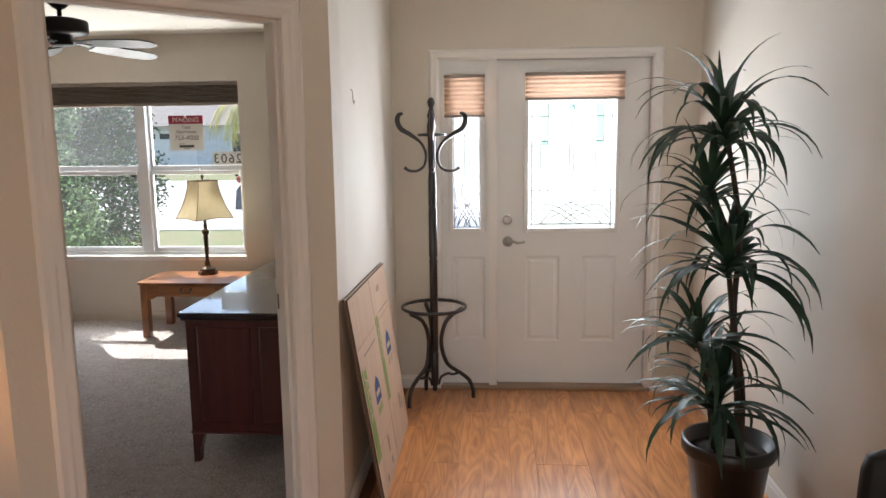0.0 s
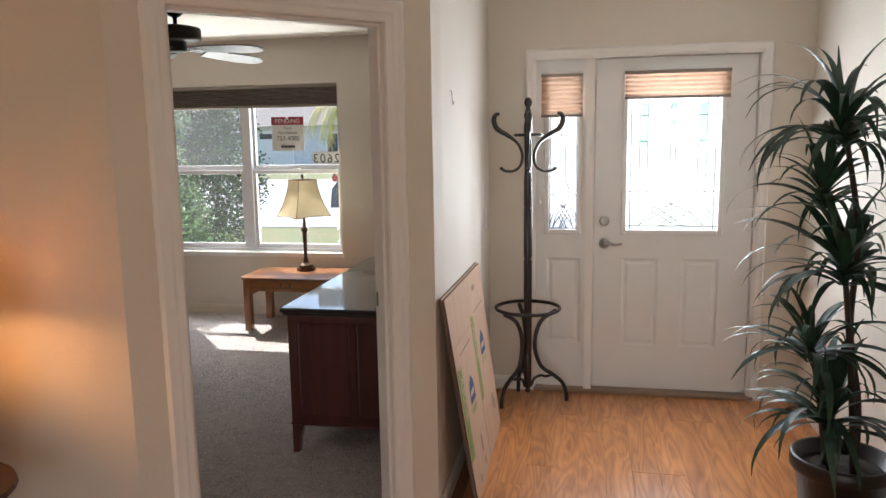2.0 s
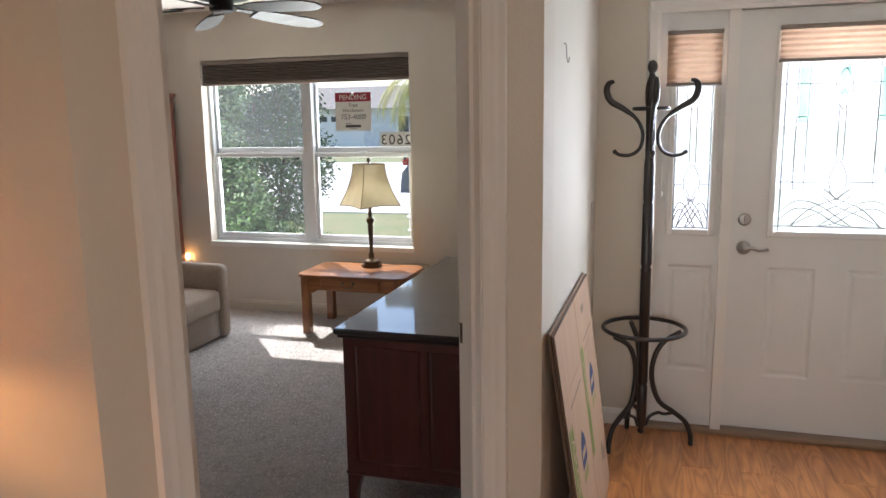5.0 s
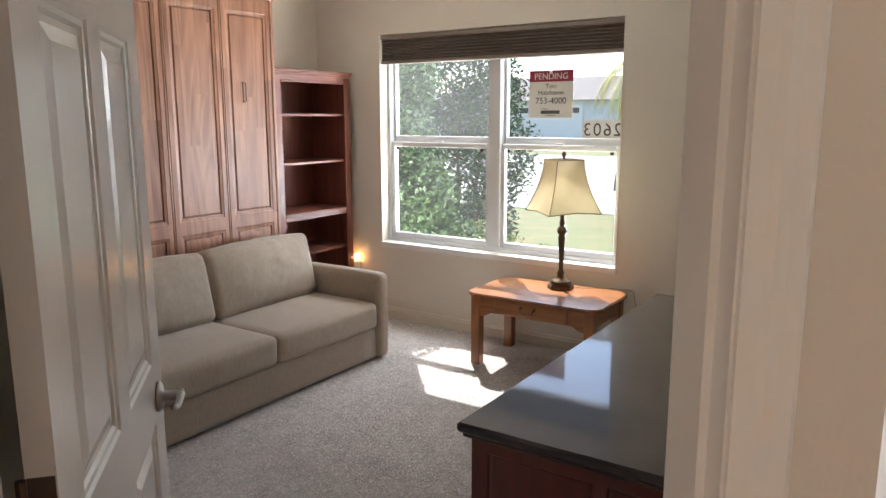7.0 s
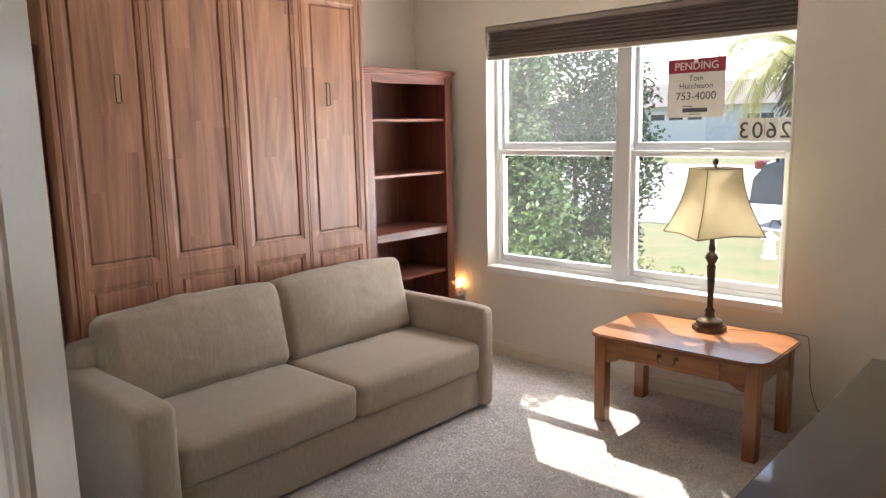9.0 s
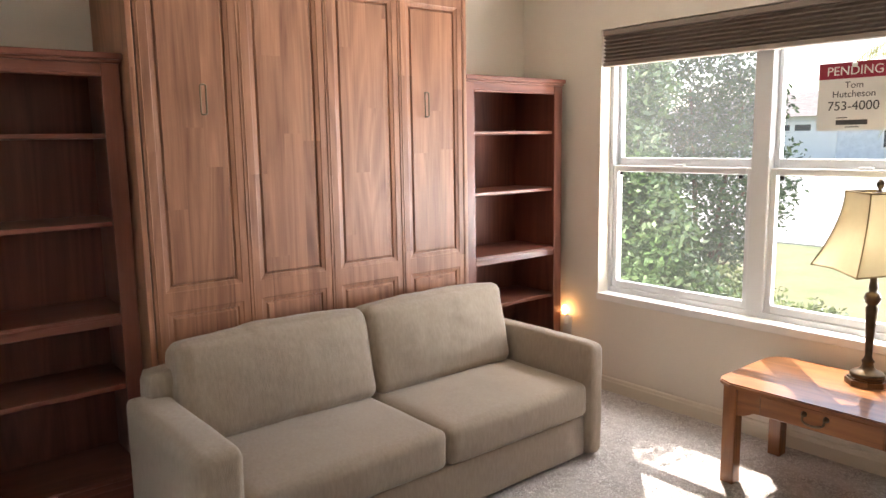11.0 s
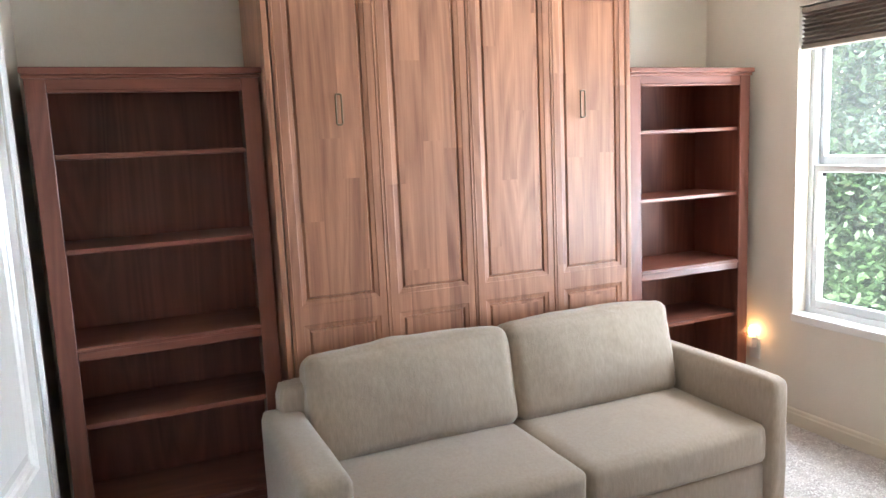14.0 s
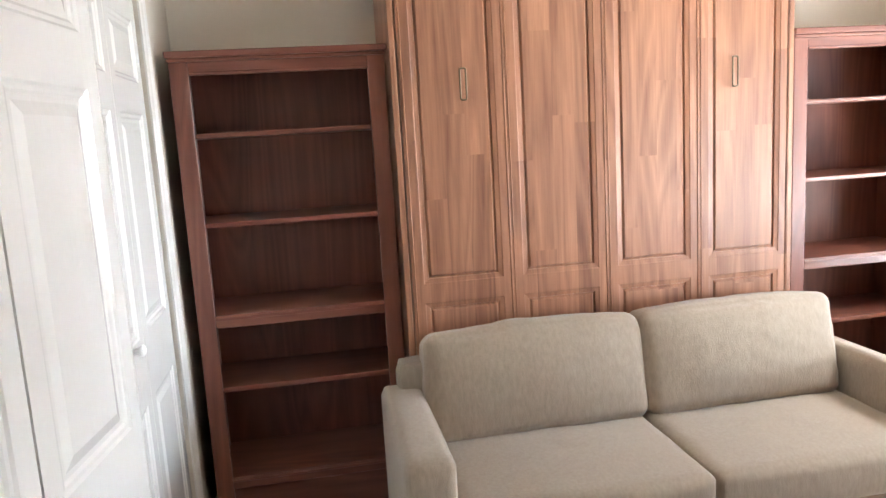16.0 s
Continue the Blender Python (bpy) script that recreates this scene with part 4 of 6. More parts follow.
def wall_bed():
    b = thing("wall_bed", "tall walnut-look wall bed cabinet with four panelled fronts", "wall bed")
    y0, y1, top = 3.815, 5.475, 2.25
    part("cabinet_side", boxes((BX + 0.002, MX + 0.004, y0, y0 + 0.022, 0, top), bevel=0.002), MURPHY, b)
    part("cabinet_side", boxes((BX + 0.002, MX + 0.004, y1 - 0.022, y1, 0, top), bevel=0.002), MURPHY, b)
    part("cabinet_back", boxes((BX + 0.002, BX + 0.012, y0 + 0.022, y1 - 0.022, 0, top)), MURPHY, b)
    part("cabinet_top", boxes((BX + 0.002, MX - 0.02, y0 + 0.022, y1 - 0.022, top - 0.03, top)), MURPHY, b)
    bm = bmesh.new()
    for dz, out in ((0, 0.012), (0.022, 0.026), (0.05, 0.045)):
        box(bm, BX + 0.002, MX + out, y0 - out + 0.006, y1 + out - 0.006, top - 0.012 + dz, top + 0.014 + dz, bevel=0.004)
    part("crown", bm, MURPHY, b)
    n = 4
    lw = (y1 - y0 - 0.052) / n
    for i in range(n):
        a = y0 + 0.028 + i * lw + 0.002
        w = lw - 0.004
        pan = [(0.046, w - 0.032, 0.885, 2.12), (0.046, w - 0.032, 0.08, 0.808)]
        st = [(0, 0), (0.003, 0.0025), (0.019, 0.005), (0.0215, 0.012), (0.026, 0.012), (0.033, 0.004)]
        bm = panelled(bmesh.new(), w, top - 0.05, 0.02, pan, st, both=False)
        bmesh.ops.transform(bm, matrix=Matrix.Translation((MX, a, 0.03)) @ Matrix.Rotation(math.pi / 2, 4, 'Z'), verts=bm.verts)
        f = part("front_panel", bm, MURPHY, b)
        part("seam_bead", tube(bmesh.new(), [(MX - 0.001, a + w + 0.002, 0.03), (MX - 0.001, a + w + 0.002, top - 0.02)], 0.0045, 8), MURPHY, f, smooth=True)
        part("edge_bead", tube(bmesh.new(), [(MX, a + 0.012, 0.03), (MX, a + 0.012, top - 0.02)], 0.003, 6), MURPHY, f, smooth=True)
        if i in (0, 3):
            yc = a + w * (0.60 if i == 0 else 0.38)
            # flat rectangular ring on two short posts
            hw, z0, z1, r = 0.0115, 1.612, 1.728, 0.004
            ring = [(MX + 0.02, yc + u, zz) for u, zz in ((-hw + r, z0), (hw - r, z0), (hw, z0 + r), (hw, (z0 + z1) / 2), (hw, z1 - r), (hw - r, z1), (-hw + r, z1), (-hw, z1 - r), (-hw, (z0 + z1) / 2), (-hw, z0 + r))]
            bm = tube(bmesh.new(), ring, 0.0036, 8, True)
            for zz in (z0, z1):
                tube(bm, [(MX, yc, zz), (MX + 0.02, yc, zz)], 0.0034, 8)
            part("pull_handle", bm, PEWTER, f, "slim antique brass ring pull", True)


wall_bed()

# ---- bookcases ----


def bookcase(y0, y1, label):
    fx = -3.852
    b = thing("bookcase", label, "bookcase", "bookcases beside the wall bed")
    back = BX + 0.004
    t = 0.02
    H = 1.80
    part("side_panel", boxes((back, fx - 0.02, y0 + 0.005, y0 + 0.005 + t, 0, H), bevel=0.001), BOOK, b)
    part("side_panel", boxes((back, fx - 0.02, y1 - 0.005 - t, y1 - 0.005, 0, H), bevel=0.001), BOOK, b)
    part("back_panel", boxes((back, back + 0.008, y0 + 0.025, y1 - 0.025, 0.06, H)), BOOK, b)
    part("stile", boxes((fx - 0.02, fx, y0 + 0.004, y0 + 0.070, 0, H), bevel=0.002), BOOK, b)
    part("stile", boxes((fx - 0.02, fx, y1 - 0.070, y1 - 0.004, 0, H), bevel=0.002), BOOK, b)
    bm = boxes((fx - 0.018, fx - 0.003, y0 + 0.070, y1 - 0.070, 1.752, H), bevel=0.002)
    box(bm, fx - 0.012, fx + 0.002, y0 + 0.070, y1 - 0.070, 1.752, 1.764, bevel=0.003)
    part("header_rail", bm, BOOKH, b)
    bm = boxes((back, fx + 0.012, y0 - 0.001, y1 + 0.001, H, H + 0.014), (back, fx + 0.022, y0 - 0.006, y1 + 0.006, H + 0.014, H + 0.038), bevel=0.004)
    part("crown", bm, BOOKH, b)
    for zt, th, deep in ((1.542, 0.018, 0.03), (1.206, 0.018, 0.03), (0.850, 0.045, 0.004), (0.557, 0.02, 0.03), (0.192, 0.045, 0.004)):
        bm = boxes((back + 0.008, fx - deep, y0 + 0.025, y1 - 0.025, zt - min(th, 0.02), zt), bevel=0.002)
        sh = part("shelf", bm, BOOKH, b)
        if th > 0.03:
            part("shelf_rail", boxes((fx - 0.02, fx - 0.003, y0 + 0.070, y1 - 0.070, zt - 0.048, zt + 0.002), bevel=0.003), BOOKH, sh)
            part("bead", boxes((fx - 0.0029, fx + 0.003, y0 + 0.070, y1 - 0.070, zt - 0.018, zt - 0.006), bevel=0.0025), BOOKH, sh)
    part("toe_board", boxes((fx - 0.03, fx - 0.014, y0 + 0.070, y1 - 0.070, 0.0, 0.155)), BOOKH, b)


bookcase(3.018, 3.808, "empty cherry-brown bookcase between closet and wall bed")
bookcase(5.528, 6.300, "empty cherry-brown bookcase in the corner by the window")

# ---- sofa ----


def soft_box(x0, x1, y0, y1, z0, z1, puff=0.02, corner=0.05, seed=1, wrinkle=0.004, cuts=14, crown_z=0.0, m=None, pucker=0.0, top_puff=1.0, slump=0.0):
    """A stuffed cushion: rounded box that swells, with slight folds."""
    bm = bmesh.new()
    bmesh.ops.create_cube(bm, size=2.0)
    bmesh.ops.subdivide_edges(bm, edges=bm.edges, cuts=cuts, use_grid_fill=True)
    c = Vector(((x0 + x1) / 2, (y0 + y1) / 2, (z0 + z1) / 2))
    h = Vector(((x1 - x0) / 2, (y1 - y0) / 2, (z1 - z0) / 2))
    for v in bm.verts:
        p = Vector((v.co.x * h.x, v.co.y * h.y, v.co.z * h.z))
        q = Vector([max(-h[i] + corner, min(h[i] - corner, p[i])) if h[i] > corner else 0 for i in range(3)])
        d = p - q
        if d.length > 0:
            p = q + d.normalized() * min(corner, d.length)
        f = [1 - min(1, abs(p[i]) / h[i]) ** 2.5 for i in range(3)]
        ax = max(range(3), key=lambda i: abs(v.co[i]))
        o = [f[i] for i in range(3) if i != ax]
        p[ax] += math.copysign(puff * o[0] * o[1] * (0.35 if ax == 1 else top_puff if ax == 2 else 1), p[ax])
        if slump and v.co.z > 0:
            # one end of the upper edge sags behind a fold
            u = p.y / h.y
            p.z -= slump * v.co.z * (max(0.0, min(1.0, (-0.22 - u) / 0.12)) * 0.7 + 0.3 * (1 - u) / 2)
        if crown_z and v.co.z > 0:
            p.z += crown_z * f[1] * (v.co.z)
        w = noise.noise(p * 7 + Vector((seed * 9.1, 0, 0))) * wrinkle + noise.noise(p * 19 + Vector((0, seed * 5.3, 0))) * wrinkle * 0.4
        if pucker and ax == 0:
            # short gathers that run in from the seams and fade
            for u, hu, along in ((p.z, h.z, p.y), (p.y, h.y, p.z)):
                edge = hu - abs(u)
                g = noise.noise(Vector((along * 34, seed * 3.7 + math.copysign(2, u), edge * 4)))
                keep = max(0.0, noise.noise(Vector((along * 5, seed * 1.9, math.copysign(4, u)))) + 0.35)
                w += pucker * g * keep * math.exp(-edge / 0.05) * (1 if edge > 0.012 else 0.4)
        v.co = p + p.normalized() * w + c
    if m is not None:
        bmesh.ops.transform(bm, matrix=m, verts=bm.verts)
    return bm


def sofa():
    s = thing("sofa", "taupe microfibre two-seat sofa with loose cushions", "sofa")
    xf, xb = -2.995, MX + 0.012
    part("base", soft_box(xb + 0.02, xf - 0.02, 3.83, 5.525, 0.012, 0.222, 0.003, 0.02, 2, 0.002, 10), SOFA, s, smooth=True)
    part("back_frame", soft_box(xb, xb + 0.16, 3.75, 5.58, 0.05, 0.66, 0.0, 0.05, 3, 0.002, 10), SOFA, s, smooth=True)
    for y0, y1, k in ((3.685, 3.842, 4), (5.520, 5.618, 5)):
        part("arm", soft_box(xb + 0.04, xf + 0.012, y0, y1, 0.012, 0.555, 0.006, 0.035, k, 0.003, 16), SOFA, s, smooth=True)
    part("seat_cushion", soft_box(xb + 0.14, xf - 0.002, 3.842, 4.680, 0.212, 0.378, 0.013, 0.036, 6, 0.005, 28), SOFA, s, smooth=True)
    part("seat_cushion", soft_box(xb + 0.14, xf - 0.002, 4.680, 5.524, 0.212, 0.378, 0.013, 0.036, 7, 0.005, 28), SOFA, s, smooth=True)
    for y0, y1, k in ((3.848, 4.686, 8), (4.690, 5.512, 9)):
        m = Matrix.Translation((-3.60, 0, 0.38)) @ Matrix.Rotation(radians(-13), 4, 'Y') @ Matrix.Translation((3.60, 0, -0.392))
        c = part("back_cushion", soft_box(-3.67, -3.48, y0, y1, 0.368, 0.770, 0.038, 0.044, k, 0.007, 46, 0.0, m, 0.010, 0.5, 0.009 if k == 8 else 0.0), SOFA, s, smooth=True)
        pts = []
        for t in range(40):
            a = 2 * math.pi * t / 40
            e = 0.16
            px = math.copysign(abs(math.cos(a)) ** e, math.cos(a)) * ((y1 - y0) / 2 - 0.016)
            pz = math.copysign(abs(math.sin(a)) ** e, math.sin(a)) * (0.197 - 0.014 - (0.006 if k == 8 else 0))
            pts.append(m @ Vector((-3.515, (y0 + y1) / 2 + px, 0.567 + pz)))
        part("piping", tube(bmesh.new(), pts, 0.005, 6, True), SOFA, c, smooth=True)


sofa()

# ---- end table and lamp ----


def end_table():
    t = thing("end_table", "low honey-oak end table with one drawer", "table")
    x0, x1, y0, y1, z = -2.515, -1.645, 5.755, 6.30, 0.462
    k = 0.075
    out = [(x0 + k, y0), (x1 - k, y0), (x1 - 0.02, y0 + 0.03), (x1, y0 + k), (x1, y1 - k), (x1 - 0.02, y1 - 0.03), (x1 - k, y1), (x0 + k, y1), (x0 + 0.02, y1 - 0.03), (x0, y1 - k), (x0, y0 + k), (x0 + 0.02, y0 + 0.03)]
    bm = prism(bmesh.new(), out, z - 0.022, z)
    bmesh.ops.bevel(bm, geom=[e for e in bm.edges if abs(e.verts[0].co.z - e.verts[1].co.z) < 1e-5], offset=0.006, segments=2, affect='EDGES')
    part("tabletop", bm, TABLE, t)
    for x in (x0 + 0.035, x1 - 0.095):
        for y in (y0 + 0.03, y1 - 0.09):
            part("leg", boxes((x, x + 0.06, y, y + 0.06, 0, z - 0.022), bevel=0.004), TABLEZ, t)

    def apron(a, b, put):
        """Board with an arched lower edge."""
        bm = bmesh.new()
        n = 18
        top, low = z - 0.022, z - 0.15
        f, g = [], []
        for i in range(n + 1):
            u = i / n
            e = min(u, 1 - u)
            zz = low + 0.03 * min(1, e / 0.10) ** 2
            for lst, d in ((f, 0), (g, 0.018)):
                lst.append((bm.verts.new(put(a + (b - a) * u, d, zz)), bm.verts.new(put(a + (b - a) * u, d, top))))
        for lst in (f, g):
            for p, q in zip(lst, lst[1:]):
                bm.faces.new((p[0], q[0], q[1], p[1]))
        for i in range(n):
            bm.faces.new((f[i][0], f[i + 1][0], g[i + 1][0], g[i][0]))
        return bm
    part("apron", apron(x0 + 0.095, x1 - 0.095, lambda u, d, v: (u, y0 + 0.042 + d, v)), TABLE, t)
    part("apron", apron(x0 + 0.095, x1 - 0.095, lambda u, d, v: (u, y1 - 0.042 - d, v)), TABLE, t)
    part("apron", apron(y0 + 0.09, y1 - 0.09, lambda u, d, v: (x0 + 0.045 + d, u, v)), TABLE, t)
    part("apron", apron(y0 + 0.09, y1 - 0.09, lambda u, d, v: (x1 - 0.045 - d, u, v)), TABLE, t)
    dr = part("drawer_front", boxes((x0 + 0.20, x1 - 0.20, y0 + 0.026, y0 + 0.041, z - 0.115, z - 0.028), bevel=0.004), TABLE, t)
    xm = (x0 + x1) / 2 - 0.012
    bm = tube(bmesh.new(), curve_pts([(xm - 0.042, y0 + 0.012, z - 0.058), (xm - 0.036, y0 + 0.004, z - 0.08), (xm, y0 + 0.002, z - 0.088), (xm + 0.036, y0 + 0.004, z - 0.08), (xm + 0.042, y0 + 0.012, z - 0.058)], 5), 0.0045, 8)
    for s in (-1, 1):
        r = lathe(bmesh.new(), [(0.001, 0), (0.012, 0), (0.010, 0.006), (0.005, 0.01), (0.005, 0.02), (0.001, 0.021)], 12)
        bmesh.ops.transform(r, matrix=Matrix.Translation((xm + s * 0.042, y0 + 0.0265, z - 0.056)) @ Matrix.Rotation(math.pi / 2, 4, 'X'), verts=r.verts)
        me = bpy.data.meshes.new("tmp")
        r.to_mesh(me)
        r.free()
        bm.from_mesh(me)
        bpy.data.meshes.remove(me)
    part("drawer_pull", bm, PEWTER, dr, "dark bail pull", True)


end_table()


def table_lamp():
    lx, ly, z = -2.055, 6.165, 0.462
    L = thing("table_lamp", "bronze table lamp with a square cream bell shade", "lamp")
    bm = bmesh.new()
    out = [(lx + 0.082 * math.cos(a), ly + 0.082 * math.sin(a)) for a in [math.pi / 8 + k * math.pi / 4 for k in range(8)]]
    prism(bm, out, z, z + 0.032)
    bmesh.ops.bevel(bm, geom=[e for e in bm.edges if e.verts[0].co.z > z + 0.02 and e.verts[1].co.z > z + 0.02], offset=0.008, segments=2, affect='EDGES')
    part("foot", bm, BRONZE, L)
    prof = [(0.062, 0.030), (0.066, 0.042), (0.060, 0.052), (0.036, 0.060), (0.024, 0.075), (0.020, 0.09), (0.026, 0.098), (0.018, 0.108), (0.014, 0.12),
            (0.016, 0.20), (0.021, 0.29), (0.024, 0.325), (0.016, 0.335), (0.026, 0.345), (0.033, 0.365), (0.026, 0.385), (0.014, 0.392), (0.018, 0.41), (0.014, 0.43), (0.012, 0.48), (0.010, 0.50)]
    part("stem", lathe(bmesh.new(), prof, 20, (lx, ly, z)), BRONZE, L, smooth=True)
    part("harp", tube(bmesh.new(), [(lx, ly, z + 0.49), (lx, ly, 1.29)], 0.004, 8), BRONZE, L)
    # shade: square bell, turned
    zb, zt = 0.955, 1.262
    rows = []
    bm = bmesh.new()
    turn = radians(6)
    n = 10
    for i in range(n + 1):
        u = i / n
        r = 0.125 + (0.243 - 0.125) * (1 - u) ** 1.7
        row = []
        for k in range(4):
            for j in range(4):
                a0, a1 = turn + k * math.pi / 2, turn + (k + 1) * math.pi / 2
                p = Vector((math.cos(a0), math.sin(a0))).lerp(Vector((math.cos(a1), math.sin(a1))), j / 4)
                row.append(bm.verts.new((lx + r * p.x, ly + r * p.y, zb + (zt - zb) * u + (0.012 * (1 - u) * abs(2 * (j / 4) - 1)) * -1)))
        rows.append(row)
    for a, b in zip(rows, rows[1:]):
        for k in range(16):
            bm.faces.new((a[k], a[(k + 1) % 16], b[(k + 1) % 16], b[k]))
    edges = [[rows[i][k * 4].co.copy() for i in range(n + 1)] for k in range(4)]
    lower, upper = [v.co.copy() for v in rows[0]], [v.co.copy() for v in rows[-1]]
    sh = part("shade", bm, SHADE, L, "cream linen bell shade")
    bm = bmesh.new()
    for e in edges:
        tube(bm, e, 0.003, 6)
    tube(bm, lower, 0.0035, 6, True)
    tube(bm, upper, 0.0035, 6, True)
    part("piping", bm, SHADETRIM, sh)
    part("spider", tube(tube(bmesh.new(), [upper[0], upper[8]], 0.0025, 6), [upper[4], upper[12]], 0.0025, 6), BRONZE, L)
    part("finial", lathe(bmesh.new(), [(0.004, 0), (0.008, 0.006), (0.005, 0.012), (0.013, 0.024), (0.015, 0.034), (0.010, 0.046), (0.003, 0.054)], 14, (lx, ly, zt - 0.002)), BRONZE, L, smooth=True)
    part("cord", tube(bmesh.new(), curve_pts([(lx + 0.08, ly + 0.04, z + 0.006), (-1.68, 6.31, z + 0.008), (-1.635, 6.33, 0.42), (-1.62, 6.345, 0.2), (-1.55, 6.345, 0.05), (-1.45, 6.34, 0.004)], 6), 0.0021, 6), CORD, L, "thin brown lamp cord")


table_lamp()


def nightlight():
    x, y = -3.855, WY
    n = thing("nightlight", "small plug-in nightlight glowing orange by the bookcase", "nightlight")
    part("wall_plate", boxes((x - 0.036, x + 0.036, y - 0.006, y - 0.001, 0.29, 0.405), bevel=0.002), WHITEP, n)
    part("plug_body", boxes((x - 0.02, x + 0.02, y - 0.045, y - 0.006, 0.355, 0.42), bevel=0.006), WHITEP, n)
    part("bulb", lathe(bmesh.new(), [(0.008, 0), (0.016, 0.012), (0.018, 0.03), (0.012, 0.048), (0.002, 0.056)], 14, (x, y - 0.03, 0.42)), NIGHT, n, "glowing orange bulb", True)


nightlight()
lamp("nightlight_glow", 'POINT', pose(-3.855, WY - 0.075, 0.45), 0.2, (1.0, 0.5, 0.18), radius=0.02)

# ---- desk ----


def desk():
    d = thing("desk", "dark cherry desk with a polished near-black top", "desk")
    x0, x1, y0, y1, z = -1.136, -0.40, 3.497, 5.10, 0.772
    bm = boxes((x0, x1, y0, y1, z - 0.026, z), bevel=0.007)
    box(bm, x0 + 0.012, x1 - 0.01, y0 + 0.012, y1 - 0.012, z - 0.040, z - 0.026, bevel=0.004)
    part("desktop", bm, DESKTOP, d, "near-black polished top")
    b0, b1, c0, c1 = x0 + 0.03, x1 - 0.03, y0 + 0.03, y1 - 0.03

    def panel_side(a, b, put, n):
        bm = bmesh.new()
        zz0, zz1 = 0.165, z - 0.04
        w = b - a
        ps = []
        st, mid = 0.045, 0.035
        pw = (w - 2 * st - (n - 1) * mid) / n
        for i in range(n):
            ps.append((st + i * (pw + mid), st + i * (pw + mid) + pw, 0.04, zz1 - zz0 - 0.035))
        panelled(bm, w, zz1 - zz0, 0.02, ps, [(0, 0), (0.004, 0.006), (0.01, 0.008)], both=False)
        for v in bm.verts:
            v.co = put(a + v.co.x, v.co.y, zz0 + v.co.z)
        return bm
    part("end_panel", panel_side(b0, b1, lambda u, dd, v: Vector((u, c0 + dd, v)), 2), DESK, d)
    part("end_panel", panel_side(b0, b1, lambda u, dd, v: Vector((u, c1 - dd, v)), 2), DESK, d)
    part("front_panel", panel_side(c0 + 0.021, c1 - 0.021, lambda u, dd, v: Vector((b0 + dd, u, v)), 4), DESK, d)
    part("back_panel", panel_side(c0 + 0.021, c1 - 0.021, lambda u, dd, v: Vector((b1 - dd, u, v)), 2), DESK, d)
    part("bottom_rail", boxes((b0 - 0.006, b1 + 0.006, c0 - 0.006, c1 + 0.006, 0.150, 0.166), bevel=0.004), DESK, d)
    for lx, sx in ((b0, 1), (b1 - 0.05, -1)):
        for ly in (c0, c1 - 0.05):
            bm = bmesh.new()
            prev = None
            for zz, w, o in ((0, 0.030, 0.0), (0.02, 0.030, 0.0), (0.07, 0.036, 0.0), (0.11, 0.048, 0), (0.149, 0.062, 0)):
                xa, xb = (lx + o, lx + o + w) if sx > 0 else (lx + 0.05 - w, lx + 0.05)
                r = [bm.verts.new(q) for q in ((xa, ly, zz), (xb, ly, zz), (xb, ly + 0.045, zz), (xa, ly + 0.045, zz))]
                if prev:
                    for i in range(4):
                        bm.faces.new((prev[i], prev[(i + 1) % 4], r[(i + 1) % 4], r[i]))
                else:
                    bm.faces.new(r)
                prev = r
            bm.faces.new(prev)
            part("leg", bm, DESK, d)


desk()


def low_table():
    t = thing("side_table", "pale wooden side table between desk and window wall", "table")
    x0, x1, y0, y1, z = -1.19, -0.42, 5.30, 6.31, 0.60
    part("tabletop", boxes((x0, x1, y0, y1, z - 0.022, z), bevel=0.004), PINE, t)
    part("edge_band", boxes((x0 + 0.002, x1 - 0.002, y1, y1 + 0.012, z - 0.02, z + 0.006), bevel=0.002), DESK, t, "dark back edge")
    part("apron", boxes((x0 + 0.03, x1 - 0.03, y0 + 0.03, y1 - 0.03, z - 0.10, z - 0.022)), PINE, t)
    for x in (x0 + 0.025, x1 - 0.07):
        for y in (y0 + 0.025, y1 - 0.07):
            part("leg", boxes((x, x + 0.045, y, y + 0.045, 0, z - 0.022), bevel=0.003), PINE, t)


low_table()


FAN_TURN = -11


